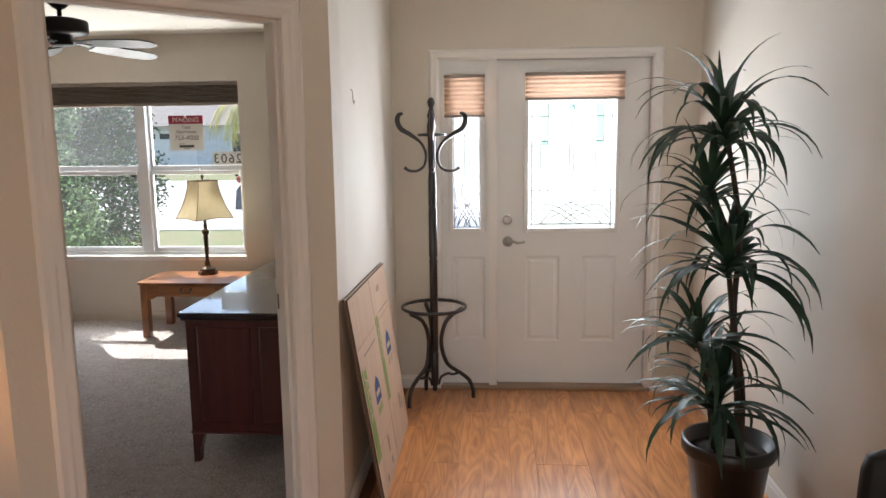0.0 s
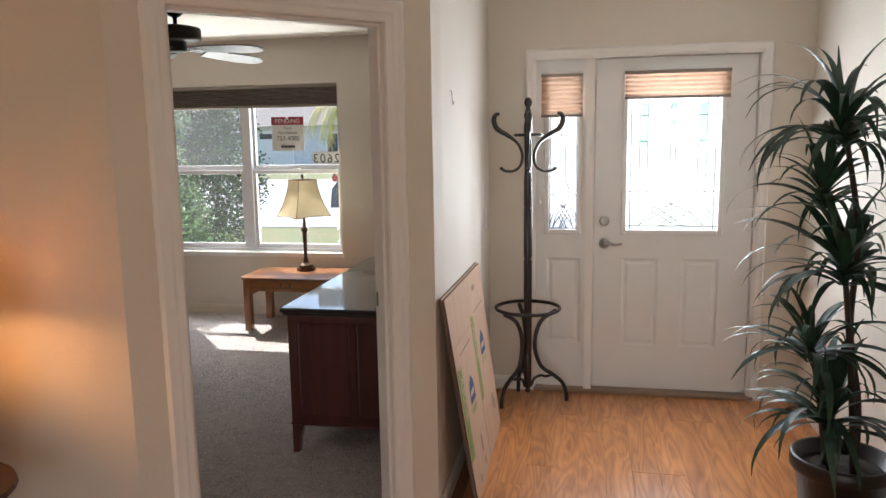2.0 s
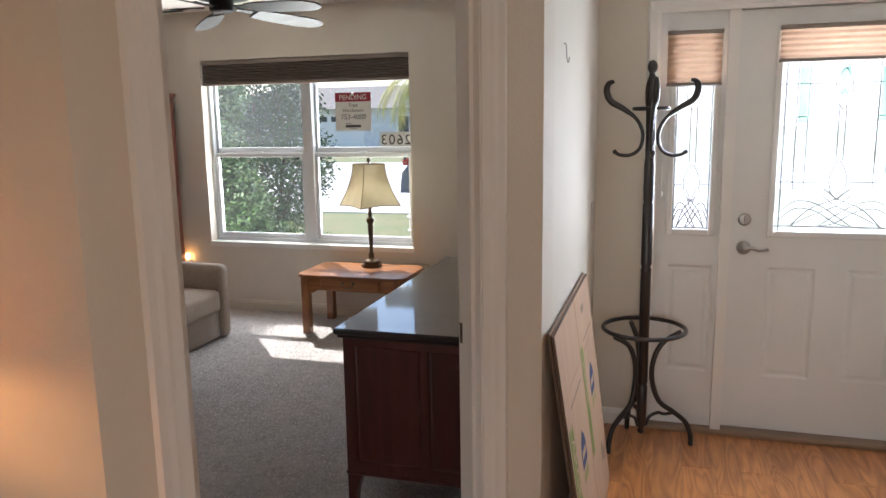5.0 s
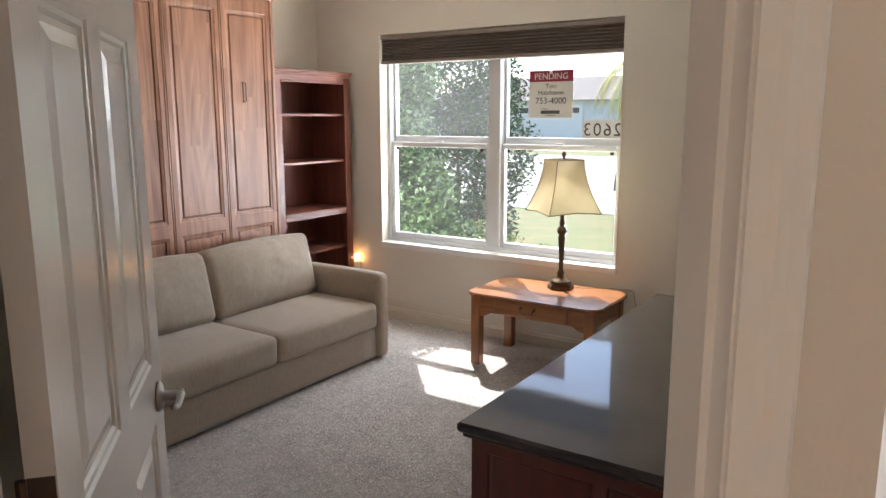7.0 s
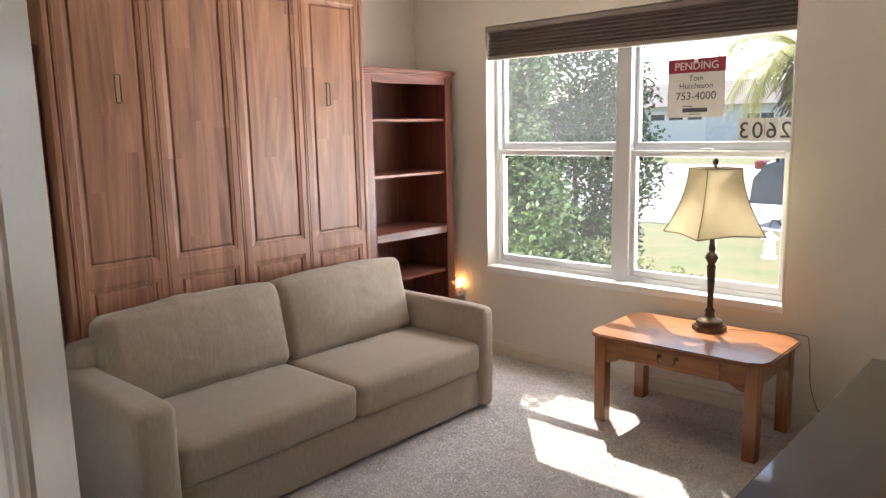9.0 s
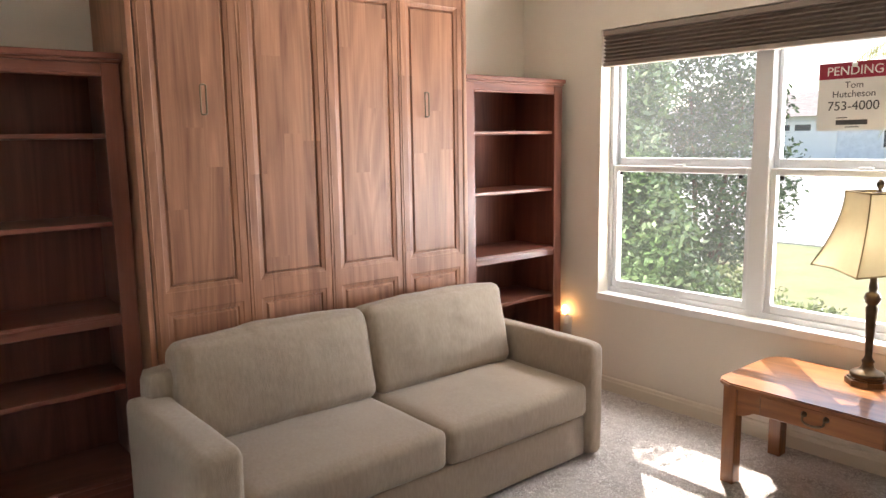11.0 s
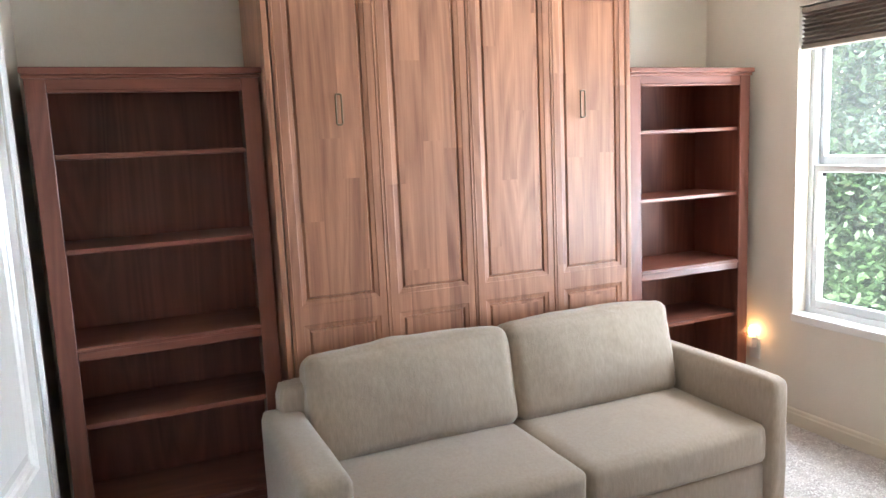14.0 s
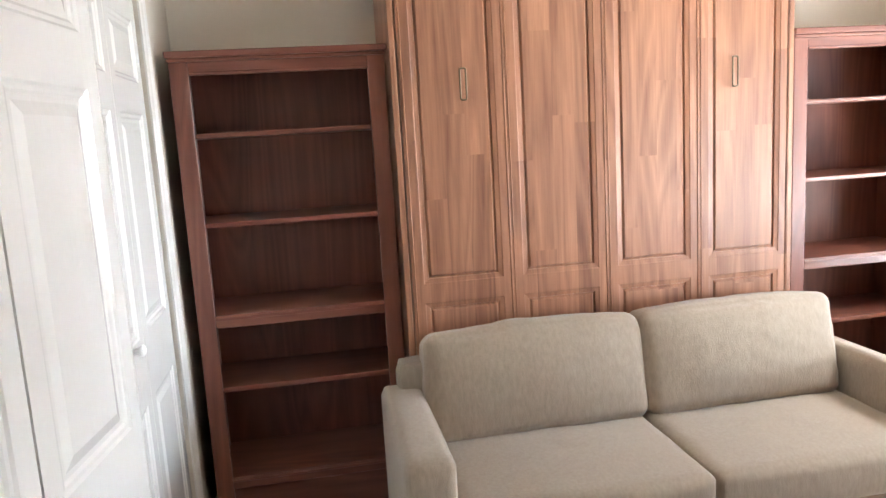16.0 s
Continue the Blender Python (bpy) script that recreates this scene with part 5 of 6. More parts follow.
def ceiling_fan():
    fx, fy = -2.257, 4.62
    f = thing("ceiling_fan", "dark bronze ceiling fan with grey-brown blades", "ceiling fan")
    part("canopy", lathe(bmesh.new(), [(0.078, 0.085), (0.078, 0.062), (0.062, 0.03), (0.032, 0.0)], 24, (fx, fy, CEIL_Z - 0.086)), FANBLK, f, smooth=True)
    part("downrod", lathe(bmesh.new(), [(0.013, 0), (0.013, 0.08), (0.02, 0.085), (0.02, 0.1)], 12, (fx, fy, 2.315)), FANBLK, f, smooth=True)
    part("motor", lathe(bmesh.new(), [(0.02, 0.095), (0.11, 0.093), (0.152, 0.082), (0.158, 0.07), (0.158, 0.015), (0.15, 0.003), (0.12, -0.004), (0.066, -0.01), (0.066, -0.06), (0.056, -0.068), (0.002, -0.07)], 32, (fx, fy, 2.25)), FANBLK, f, smooth=True)
    for k in range(5):
        a = radians(FAN_TURN + 72 * k)
        m = Matrix.Translation((fx, fy, 2.20)) @ Matrix.Rotation(a, 4, 'Z') @ Matrix.Rotation(radians(3.0), 4, 'Y') @ Matrix.Rotation(radians(-13), 4, 'X')
        bm = bmesh.new()
        outl = [(0.20, -0.05), (0.30, -0.066), (0.50, -0.072), (0.60, -0.062), (0.655, -0.03), (0.665, 0.0), (0.655, 0.03), (0.60, 0.062), (0.50, 0.072), (0.30, 0.066), (0.20, 0.05)]
        prism(bm, outl, -0.004, 0.004, m)
        bl = part("blade", bm, FANBLADE, f)
        bm = bmesh.new()
        prism(bm, [(0.09, -0.016), (0.17, -0.02), (0.24, -0.042), (0.27, -0.02), (0.27, 0.02), (0.24, 0.042), (0.17, 0.02), (0.09, 0.016)], 0.0045, 0.010, m)
        part("blade_arm", bm, FANBLK, bl)


ceiling_fan()

# ---- hall things ----


def coat_rack():
    cx0, cy0 = 0.034, 4.44
    r = thing("coat_rack", "black bentwood coat stand with an umbrella ring", "coat rack")
    prof = [(0.002, 0.055), (0.012, 0.062), (0.018, 0.075), (0.012, 0.088), (0.022, 0.10), (0.024, 0.30), (0.019, 0.31), (0.024, 0.32), (0.024, 0.86), (0.026, 0.87), (0.019, 0.885), (0.026, 0.90), (0.025, 0.91),
            (0.0245, 1.18), (0.020, 1.19), (0.0245, 1.20), (0.0235, 1.36), (0.02, 1.40), (0.022, 1.56), (0.026, 1.66), (0.018, 1.70), (0.026, 1.72), (0.018, 1.745), (0.012, 1.765), (0.021, 1.785), (0.023, 1.80), (0.016, 1.818), (0.002, 1.826)]
    part("pole", lathe(bmesh.new(), prof, 18, (cx0, cy0, 0)), BLACKM, r, smooth=True)

    def arm(a, pts, rad):
        return tube(bmesh.new(), [(cx0 + u * math.cos(a), cy0 + u * math.sin(a), z) for u, z in [(p[0], p[2]) for p in curve_pts([(q[0], 0, q[1]) for q in pts], 6)]], rad, 8)
    for deg, far in ((-137, 0.195), (13, 0.237), (112, 0.19)):
        a = radians(deg)
        k = far / 0.262
        part("leg", arm(a, [(0.265 * k, 0.0), (0.262 * k, 0.05), (0.235 * k, 0.115), (0.175 * k, 0.165), (0.09 * k, 0.225), (0.045, 0.33), (0.05, 0.43), (0.09, 0.515), (0.175, 0.571)], 0.0125), BLACKM, r, smooth=True)
        part("brace", arm(a, [(0.022, 0.10), (0.04, 0.145), (0.08, 0.165), (0.12 * k, 0.158), (0.165 * k, 0.165)], 0.008), BLACKM, r, smooth=True)
    part("umbrella_ring", tube(bmesh.new(), [(cx0 + 0.19 * math.cos(2 * math.pi * k / 36), cy0 + 0.19 * math.sin(2 * math.pi * k / 36), 0.587) for k in range(36)], 0.0105, 8, True), BLACKM, r, smooth=True)
    part("hook_ring", tube(bmesh.new(), [(cx0 + 0.075 * math.cos(2 * math.pi * k / 24), cy0 + 0.075 * math.sin(2 * math.pi * k / 24), 1.612) for k in range(24)], 0.009, 8, True), BLACKM, r, smooth=True)
    for deg in (-178, -84, 3, 95):
        a = radians(deg)
        part("hook", arm(a, [(0.165, 1.735), (0.188, 1.728), (0.198, 1.695), (0.178, 1.648), (0.12, 1.612), (0.062, 1.565), (0.034, 1.50), (0.045, 1.435), (0.085, 1.405), (0.13, 1.405), (0.155, 1.418)], [0.007 + 0.0085 * math.sin(math.pi * min(1, i / 30)) ** 0.8 if i < 30 else 0.0085 for i in range(61)]), BLACKM, r, smooth=True)
        part("hook_tip", lathe(bmesh.new(), [(0.003, 0), (0.011, 0.006), (0.012, 0.013), (0.004, 0.022)], 10, (cx0 + 0.155 * math.cos(a), cy0 + 0.155 * math.sin(a), 1.408)), BLACKM, r, smooth=True)


coat_rack()


def flat_boxes():
    top = [(-0.207, 3.03, 0.94), (-0.207, 4.02, 0.925)]
    bot = [(-0.085, 3.13, 0.006), (-0.095, 4.06, 0.006)]
    for k, (name, off) in enumerate((("flattened_box", 0.0), ("flattened_box", -0.014))):
        c = thing(name, "flattened printed cardboard moving box leaning on wall", "cardboard", "flattened boxes")
        A, B, C, D = [Vector(p) + Vector((off, 0.006 * k, 0.004 * k)) for p in (bot[0], bot[1], top[1], top[0])]
        nrm = (B - A).cross(D - A).normalized()
        if nrm.x < 0:
            nrm = -nrm

        def at(u, v, o=0.0):
            return A.lerp(B, u).lerp(D.lerp(C, u), v) + nrm * o
        bm = bmesh.new()

        def slab(u0, u1, v0, v1, o0, o1):
            a = [bm.verts.new(at(u, v, o0)) for u, v in ((u0, v0), (u1, v0), (u1, v1), (u0, v1))]
            b = [bm.verts.new(at(u, v, o1)) for u, v in ((u0, v0), (u1, v0), (u1, v1), (u0, v1))]
            bm.faces.new(a)
            bm.faces.new(b)
            for i in range(4):
                bm.faces.new((a[i], a[(i + 1) % 4], b[(i + 1) % 4], b[i]))
        slab(0, 1, 0, 1, 0, 0.0035)
        part("board", bm, CARD, c)

        def piece(name, u0, u1, v0, v1, material, o0=0.0073, o1=0.0076, label=""):
            nonlocal bm
            bm = bmesh.new()
            slab(u0, u1, v0, v1, o0, o1)
            return part(name, bm, material, c, label)
        for u0, u1 in ((0.001, 0.497), (0.503, 0.999)):
            for v0, v1 in ((0.001, 0.237), (0.24, 0.76), (0.763, 0.999)):
                piece("flap", u0, u1, v0, v1, CARD, 0.0037, 0.0072)
        piece("cut_edge", -0.0015, 0.0005, -0.001, 1.001, CARDEDGE, -0.001, 0.0068)
        piece("cut_edge", 0.0, 1.0, 0.9995, 1.0015, CARDEDGE, -0.001, 0.0068)
        if k == 0:
            def word(text, u, v, size, material, name):
                """Printed word that reads down the board."""
                ex = (B - A).normalized()
                ey = (D - A).normalized()
                rot = Matrix((( -ey.x, ex.x, nrm.x, 0), (-ey.y, ex.y, nrm.y, 0), (-ey.z, ex.z, nrm.z, 0), (0, 0, 0, 1)))
                wm = text_mesh(bmesh.new(), text, size, Matrix.Translation(at(u, v, 0.0079)) @ rot, extrude=0.0002)
                part(name, wm, material, c)
            for q in ((0.012, 0.105, 0.20, 0.66), (0.508, 0.580, 0.33, 0.79)):
                piece("green_print", *q, INKG, label="olive green printed band")
            word("LARGE", 0.040, 0.53, 0.085, CARD, "printed_word")
            word("LARGE", 0.524, 0.66, 0.072, CARD, "printed_word")
            for u, v in ((0.21, 0.42), (0.68, 0.53)):
                bm = bmesh.new()
                outl = [(0, 0), (0.15, 0), (0.15, 0.06), (0.13, 0.10), (0.075, 0.135), (0.02, 0.10), (0, 0.06)]
                vs = [[bm.verts.new(at(u + p * 0.9, v + q, o)) for p, q in outl] for o in (0.0074, 0.0078)]
                bm.faces.new(vs[0])
                bm.faces.new(vs[1])
                for i in range(len(outl)):
                    j = (i + 1) % len(outl)
                    bm.faces.new((vs[0][i], vs[0][j], vs[1][j], vs[1][i]))
                part("blue_print", bm, INKB, c, "dark blue gable-shaped printed mark")
                piece("pale_print", u + 0.02, u + 0.115, v + 0.035, v + 0.062, CARD, 0.0079, 0.0082)
                for i in range(4):
                    piece("green_print", u + 0.01 + i * 0.03, u + 0.03 + i * 0.03, v - 0.055, v - 0.015, INKG, 0.0074, 0.0077)
            for q in ((0.12, 0.42, 0.700, 0.708), (0.62, 0.92, 0.790, 0.798), (0.66, 0.74, 0.90, 0.93), (0.30, 0.34, 0.13, 0.22), (0.33, 0.36, 0.05, 0.09), (0.16, 0.19, 0.03, 0.07), (0.80, 0.84, 0.17, 0.26), (0.86, 0.89, 0.15, 0.22)):
                piece("grey_print", *q, INKK)


flat_boxes()


def potted_plant():
    px, py = 1.372, 3.13
    p = thing("potted_plant", "tall dark green dracaena in a black plastic pot", "potted plant")
    part("pot", lathe(bmesh.new(), [(0.125, 0), (0.131, 0.005), (0.166, 0.27), (0.182, 0.278), (0.189, 0.29), (0.189, 0.332), (0.182, 0.339), (0.172, 0.335), (0.165, 0.28), (0.002, 0.277)], 36, (px, py, 0)), POT, p, smooth=True)
    part("soil", lathe(bmesh.new(), [(0.164, 0.277), (0.11, 0.29), (0.05, 0.285), (0.002, 0.293)], 20, (px, py, 0.002), cap=False), SOIL, p)
    rng = random.Random(5)
    metas = []
    for k, (L, w, droop) in enumerate(((0.47, 0.043, 0.80), (0.44, 0.040, 0.62), (0.50, 0.043, 0.98), (0.40, 0.034, 0.42), (0.46, 0.036, 1.12), (0.36, 0.032, 0.2))):
        bm = bmesh.new()
        n = 9
        pts, ang = [Vector((0, 0, 0))], radians(62 - 25 * (k == 5) * -1)
        for i in range(n):
            ang -= droop * 1.9 / n * (0.6 + i / n)
            pts.append(pts[-1] + Vector((math.cos(ang), 0, math.sin(ang))) * L / n)
        rows = []
        for i, q in enumerate(pts):
            u = i / n
            ww = w * (0.55 + 0.45 * min(1, u * 4)) * max(0.03, 1 - max(0, u - 0.45) / 0.55) ** 0.8
            d = (pts[min(n, i + 1)] - pts[max(0, i - 1)]).normalized()
            nn = Vector((-d.z, 0, d.x))
            rows.append([bm.verts.new(q + Vector((0, -ww / 2, 0)) + nn * 0.006 * (1 - u)), bm.verts.new(q), bm.verts.new(q + Vector((0, ww / 2, 0)) + nn * 0.006 * (1 - u))])
        for a, b in zip(rows, rows[1:]):
            bm.faces.new((a[0], a[1], b[1], b[0]))
            bm.faces.new((a[1], a[2], b[2], b[1]))
        metas.append(mesh_of("leaf", bm, LEAF, True))
    heads = [(-0.08, -0.02, 1.61, 1.0, 50), (-0.11, 0.05, 1.37, 0.85, 30), (-0.047, -0.02, 1.09, 1.0, 50), (-0.14, 0.0, 0.775, 0.85, 36), (-0.067, -0.04, 0.52, 0.92, 46)]
    stems = [[(0.06, 0.03, 0.28), (0.05, 0.02, 0.55), (0.0, 0.01, 0.85), (0.0, 0.0, 1.23), (-0.08, -0.02, 1.64)], [(0.0, 0.03, 1.13), (-0.05, 0.05, 1.25), (-0.11, 0.05, 1.40)],
             [(0.03, -0.05, 0.28), (0.0, -0.03, 0.7), (-0.047, -0.02, 1.12)], [(-0.05, 0.02, 0.28), (-0.09, 0.01, 0.55), (-0.14, 0.0, 0.80)], [(-0.05, -0.03, 0.28), (-0.067, -0.04, 0.54)]]
    for (hx, hy, hz, sc, cnt), st in zip(heads, stems):
        t0 = Vector((px + hx, py + hy, hz))
        cp = curve_pts([Vector((px + q[0], py + q[1], q[2])) for q in st], 6)
        part("cane", tube(bmesh.new(), cp, [0.015 - 0.005 * i / len(cp) for i in range(len(cp))], 8), STEM, p, smooth=True)
        for i in range(cnt):
            f = i / cnt
            a = i * 2.39996 + rng.uniform(-0.3, 0.3)
            k = rng.choice((0, 0, 1, 2, 2, 4, 4)) if f < 0.9 else rng.choice((1, 3, 5))
            s = sc * rng.uniform(0.72, 1.08)
            # leaves bend along the wall rather than into it
            while px + hx + 0.40 * s * math.cos(a) > RX - 0.06:
                a += 0.12 if math.sin(a) > 0 else -0.12
            ob = new("leaf", metas[k])
            ob.parent = p
            ob.matrix_basis = Matrix.Translation(t0 + Vector((0.01 * math.cos(a), 0.01 * math.sin(a), -0.07 + 0.10 * f))) @ Matrix.Rotation(a, 4, 'Z') @ Matrix.Rotation(radians(rng.uniform(-18, 14) + (f < 0.55) * 30 - (f > 0.9) * 18), 4, 'Y') @ Matrix.Rotation(radians(rng.uniform(-12, 12)), 4, 'X') @ Matrix.Scale(s, 4)


potted_plant()


def wall_bits():
    h = thing("wall_hook", "small bent wire hook on the hall wall", "hook")
    part("wire", tube(bmesh.new(), curve_pts([(HX, 3.36, 1.805), (HX + 0.008, 3.36, 1.80), (HX + 0.01, 3.365, 1.76), (HX + 0.016, 3.35, 1.745), (HX + 0.022, 3.34, 1.76)], 4), 0.0019, 6), NICKEL, h)
    s = thing("light_switch", "ivory light switch plate on the hall wall", "light switch")
    part("plate", boxes((HX + 0.0005, HX + 0.006, 4.44, 4.52, 1.06, 1.18), bevel=0.002), WHITEP, s)
    part("rocker", boxes((HX + 0.006, HX + 0.010, 4.465, 4.495, 1.09, 1.15), bevel=0.002), WHITEP, s)


wall_bits()


def black_chair():
    c = thing("chair", "black chair with a rounded padded back", "chair")
    x, y = 1.385, 1.62
    part("backrest", soft_box(x - 0.24, x + 0.22, y - 0.03, y + 0.03, 0.52, 0.955, 0.01, 0.029, 11, 0.002, 10), BLACK, c, smooth=True)
    part("seat", soft_box(x - 0.24, x + 0.22, y - 0.46, y + 0.0, 0.41, 0.47, 0.01, 0.028, 12, 0.002, 8), BLACK, c, smooth=True)
    for lx in (x - 0.21, x + 0.16):
        for ly in (y - 0.42, y - 0.03):
            part("leg", boxes((lx, lx + 0.03, ly, ly + 0.03, 0, 0.43 if ly < y - 0.1 else 0.54), bevel=0.004), BLACK, c)


black_chair()


def living_lamp():
    x, y = -1.465, 1.79
    t = thing("lamp_table", "small dark side table by the living-room wall", "table")
    part("tabletop", lathe(bmesh.new(), [(0.22, 0.0), (0.225, 0.008), (0.22, 0.022)], 28, (x, y, 0.60)), DESK, t)
    part("pedestal", lathe(bmesh.new(), [(0.13, 0.0), (0.12, 0.02), (0.03, 0.05), (0.022, 0.4), (0.05, 0.60)], 18, (x, y, 0)), DESK, t, smooth=True)
    L = thing("living_room_lamp", "lit table lamp with a cream shade", "lamp")
    part("body", lathe(bmesh.new(), [(0.11, 0), (0.11, 0.02), (0.07, 0.04), (0.14, 0.16), (0.165, 0.28), (0.14, 0.36), (0.03, 0.42), (0.012, 0.50)], 24, (x, y, 0.622)), BRONZE, L, smooth=True)
    part("shade", lathe(bmesh.new(), [(0.19, 0.0), (0.155, 0.12), (0.115, 0.235)], 28, (x, y, 1.07), cap=False), SHADEWARM, L, "glowing cream shade", True)
    part("bulb", lathe(bmesh.new(), [(0.008, 0), (0.03, 0.03), (0.032, 0.055), (0.015, 0.085), (0.002, 0.092)], 14, (x, y, 1.12)), LAMPGLOW, L, smooth=True)
    lamp("living_lamp_light", 'POINT', pose(x, y, 1.10), 6.0, (1.0, 0.43, 0.14), radius=0.05)


living_lamp()

# ---- outdoors ----
GZ = -0.15
bm = boxes((-120, 120, WY + WT - 0.01, 160, GZ - 0.3, GZ))
solid("ground", bm, GRASS, "sunlit pale green lawn", "lawn", "structure")
solid("ground_back", boxes((-120, 120, -160, WY + WT - 0.02, GZ - 0.3, GZ - 0.02)), GRASS, "lawn around the house", "lawn", "structure")
solid("driveway", boxes((-40, 1.2, 14.0, 20.0, GZ + 0.002, GZ + 0.02), (-0.6, 1.6, FY + 0.2, 14.0, GZ + 0.002, GZ + 0.02)), CONC, "pale sunlit concrete drive", "driveway", "structure")
solid("road", boxes((-110, 110, 20.0, 31.5, GZ + 0.002, GZ + 0.012)), ASPH, "pale grey street", "road", "structure")
solid("porch_slab", boxes((-0.2, 2.4, FY + 0.2, FY + 1.7, GZ, -0.02)), STONE, "concrete porch slab at the front door", "porch", "structure")


def leaf_cloud(name, blobs, count, size, material, seed, parent):
    """Many small leaves scattered over lumpy shells."""
    rng = random.Random(seed)
    vs, fs = [], []
    tot = sum(b[3] ** 2 for b in blobs)
    for bx, by, bz, br, bh in blobs:
        for i in range(int(count * br ** 2 / tot)):
            d = Vector((rng.gauss(0, 1), rng.gauss(0, 1), rng.gauss(0, 1))).normalized()
            k = br * rng.uniform(0.55, 1.05) * (1 + 0.28 * noise.noise(d * 2.2 + Vector((bx, by, bz))))
            c = Vector((bx + d.x * k, by + d.y * k, bz + d.z * k * bh))
            if c.z < GZ:
                continue
            s = size * rng.uniform(0.6, 1.3)
            u = Vector((rng.gauss(0, 1), rng.gauss(0, 1), rng.gauss(0, 0.7))).normalized()
            v = u.orthogonal().normalized()
            v.rotate(Matrix.Rotation(rng.uniform(0, 6.28), 3, u))
            n0 = len(vs)
            vs += [c - u * s, c + v * s * 0.42, c + u * s, c - v * s * 0.42]
            fs.append((n0, n0 + 1, n0 + 2, n0 + 3))
    me = bpy.data.meshes.new(name)
    me.from_pydata([tuple(v) for v in vs], [], fs)
    me.materials.append(material)
    ob = new(name, me)
    ob.parent = parent
    return ob


def bush(name, label, at, blobs, count, size, material, seed):
    b = thing(name, label, "shrub")
    x, y = at
    bm = bmesh.new()
    rng = random.Random(seed)
    for bx, by, bz, br, bh in blobs:
        tube(bm, curve_pts([(x + (bx - x) * 0.15, y + (by - y) * 0.15, GZ - 0.05), (x + (bx - x) * 0.5, y + (by - y) * 0.5, bz * 0.5), (bx, by, bz)], 5), [0.035 - 0.0025 * i for i in range(11)], 6)
    part("branches", bm, BARK, b)
    leaf_cloud("leaves", blobs, count, size, material, seed, b)
    return b


bush("shrub", "dense green climbing shrub close outside the window", (-4.3, 7.4),
     [(-4.3, 7.45, 0.5, 0.52, 1.3), (-4.22, 7.4, 1.2, 0.36, 1.3), (-4.5, 7.6, 2.0, 0.5, 1.2), (-3.85, 7.6, 0.2, 0.40, 1.0), (-4.15, 7.5, 0.8, 0.42, 1.1)], 26000, 0.034, HEDGE, 3)
bush("shrub", "large hazy green shrub outside the office window", (-4.9, 9.6),
     [(-5.0, 9.6, 0.9, 0.85, 1.1), (-5.2, 9.8, 2.0, 0.85, 1.0), (-4.35, 9.5, 1.1, 0.48, 1.2), (-4.55, 9.5, 0.3, 0.42, 1.0), (-5.9, 9.9, 1.6, 1.1, 1.3), (-4.5, 9.6, 1.8, 0.42, 1.0)], 26000, 0.034, HEDGE, 4)
bush("shrub", "low flowering shrub beneath the window, leaves coloured as if sunlit", (-3.7, 8.1), [(-3.75, 8.1, 0.15, 0.4, 0.9), (-3.2, 8.3, 0.05, 0.3, 0.8)], 5000, 0.028, HEDGEL, 5)


def palm_tree(x, y, h, seed):
    p = thing("palm_tree", "palm tree with yellow-green fronds across the street", "palm tree")
    part("trunk", tube(bmesh.new(), curve_pts([(x, y, GZ), (x + 0.1, y, h * 0.5), (x, y, h)], 6), [0.2 - 0.006 * i for i in range(13)], 10), BARK, p, smooth=True)
    rng = random.Random(seed)
    bm = bmesh.new()
    for k in range(34):
        a = k * 2.4 + rng.uniform(-0.2, 0.2)
        el = rng.uniform(-0.3, 1.1)
        L = rng.uniform(1.9, 2.7)
        pts, ang = [Vector((x, y, h))], el
        for i in range(8):
            ang -= 0.20
            pts.append(pts[-1] + Vector((math.cos(a) * math.cos(ang), math.sin(a) * math.cos(ang), math.sin(ang))) * L / 8)
        side = Vector((-math.sin(a), math.cos(a), 0))
        for i in range(1, 9):
            for j in (0, 0.25, 0.5, 0.75):
                q = pts[i - 1].lerp(pts[i], j)
                for s in (-1, 1):
                    tip = q + side * s * 0.42 * (1 - abs(i - 4) / 7) + (pts[i] - pts[i - 1]) * 0.8 - Vector((0, 0, 0.16))
                    bm.faces.new([bm.verts.new(q), bm.verts.new(q + (pts[i] - pts[i - 1]) * 0.22), bm.verts.new(tip)])
    part("fronds", bm, PALM, p)
    bm = bmesh.new()
    for k in range(160):
        a, z = rng.uniform(0, 6.28), h - rng.uniform(0.1, 1.3)
        q = Vector((x + 0.3 * math.cos(a), y + 0.3 * math.sin(a), z))
        e = q + Vector((math.cos(a) * rng.uniform(0.2, 0.6), math.sin(a) * rng.uniform(0.2, 0.6), -rng.uniform(0.4, 0.9)))
        w = Vector((-math.sin(a), math.cos(a), 0)) * 0.05
        bm.faces.new([bm.verts.new(q - w), bm.verts.new(q + w), bm.verts.new(e)])
    part("dry_skirt", bm, BARK, p, "skirt of dry brown hanging fronds")


palm_tree(-6.2, 21.5, 3.15, 7)


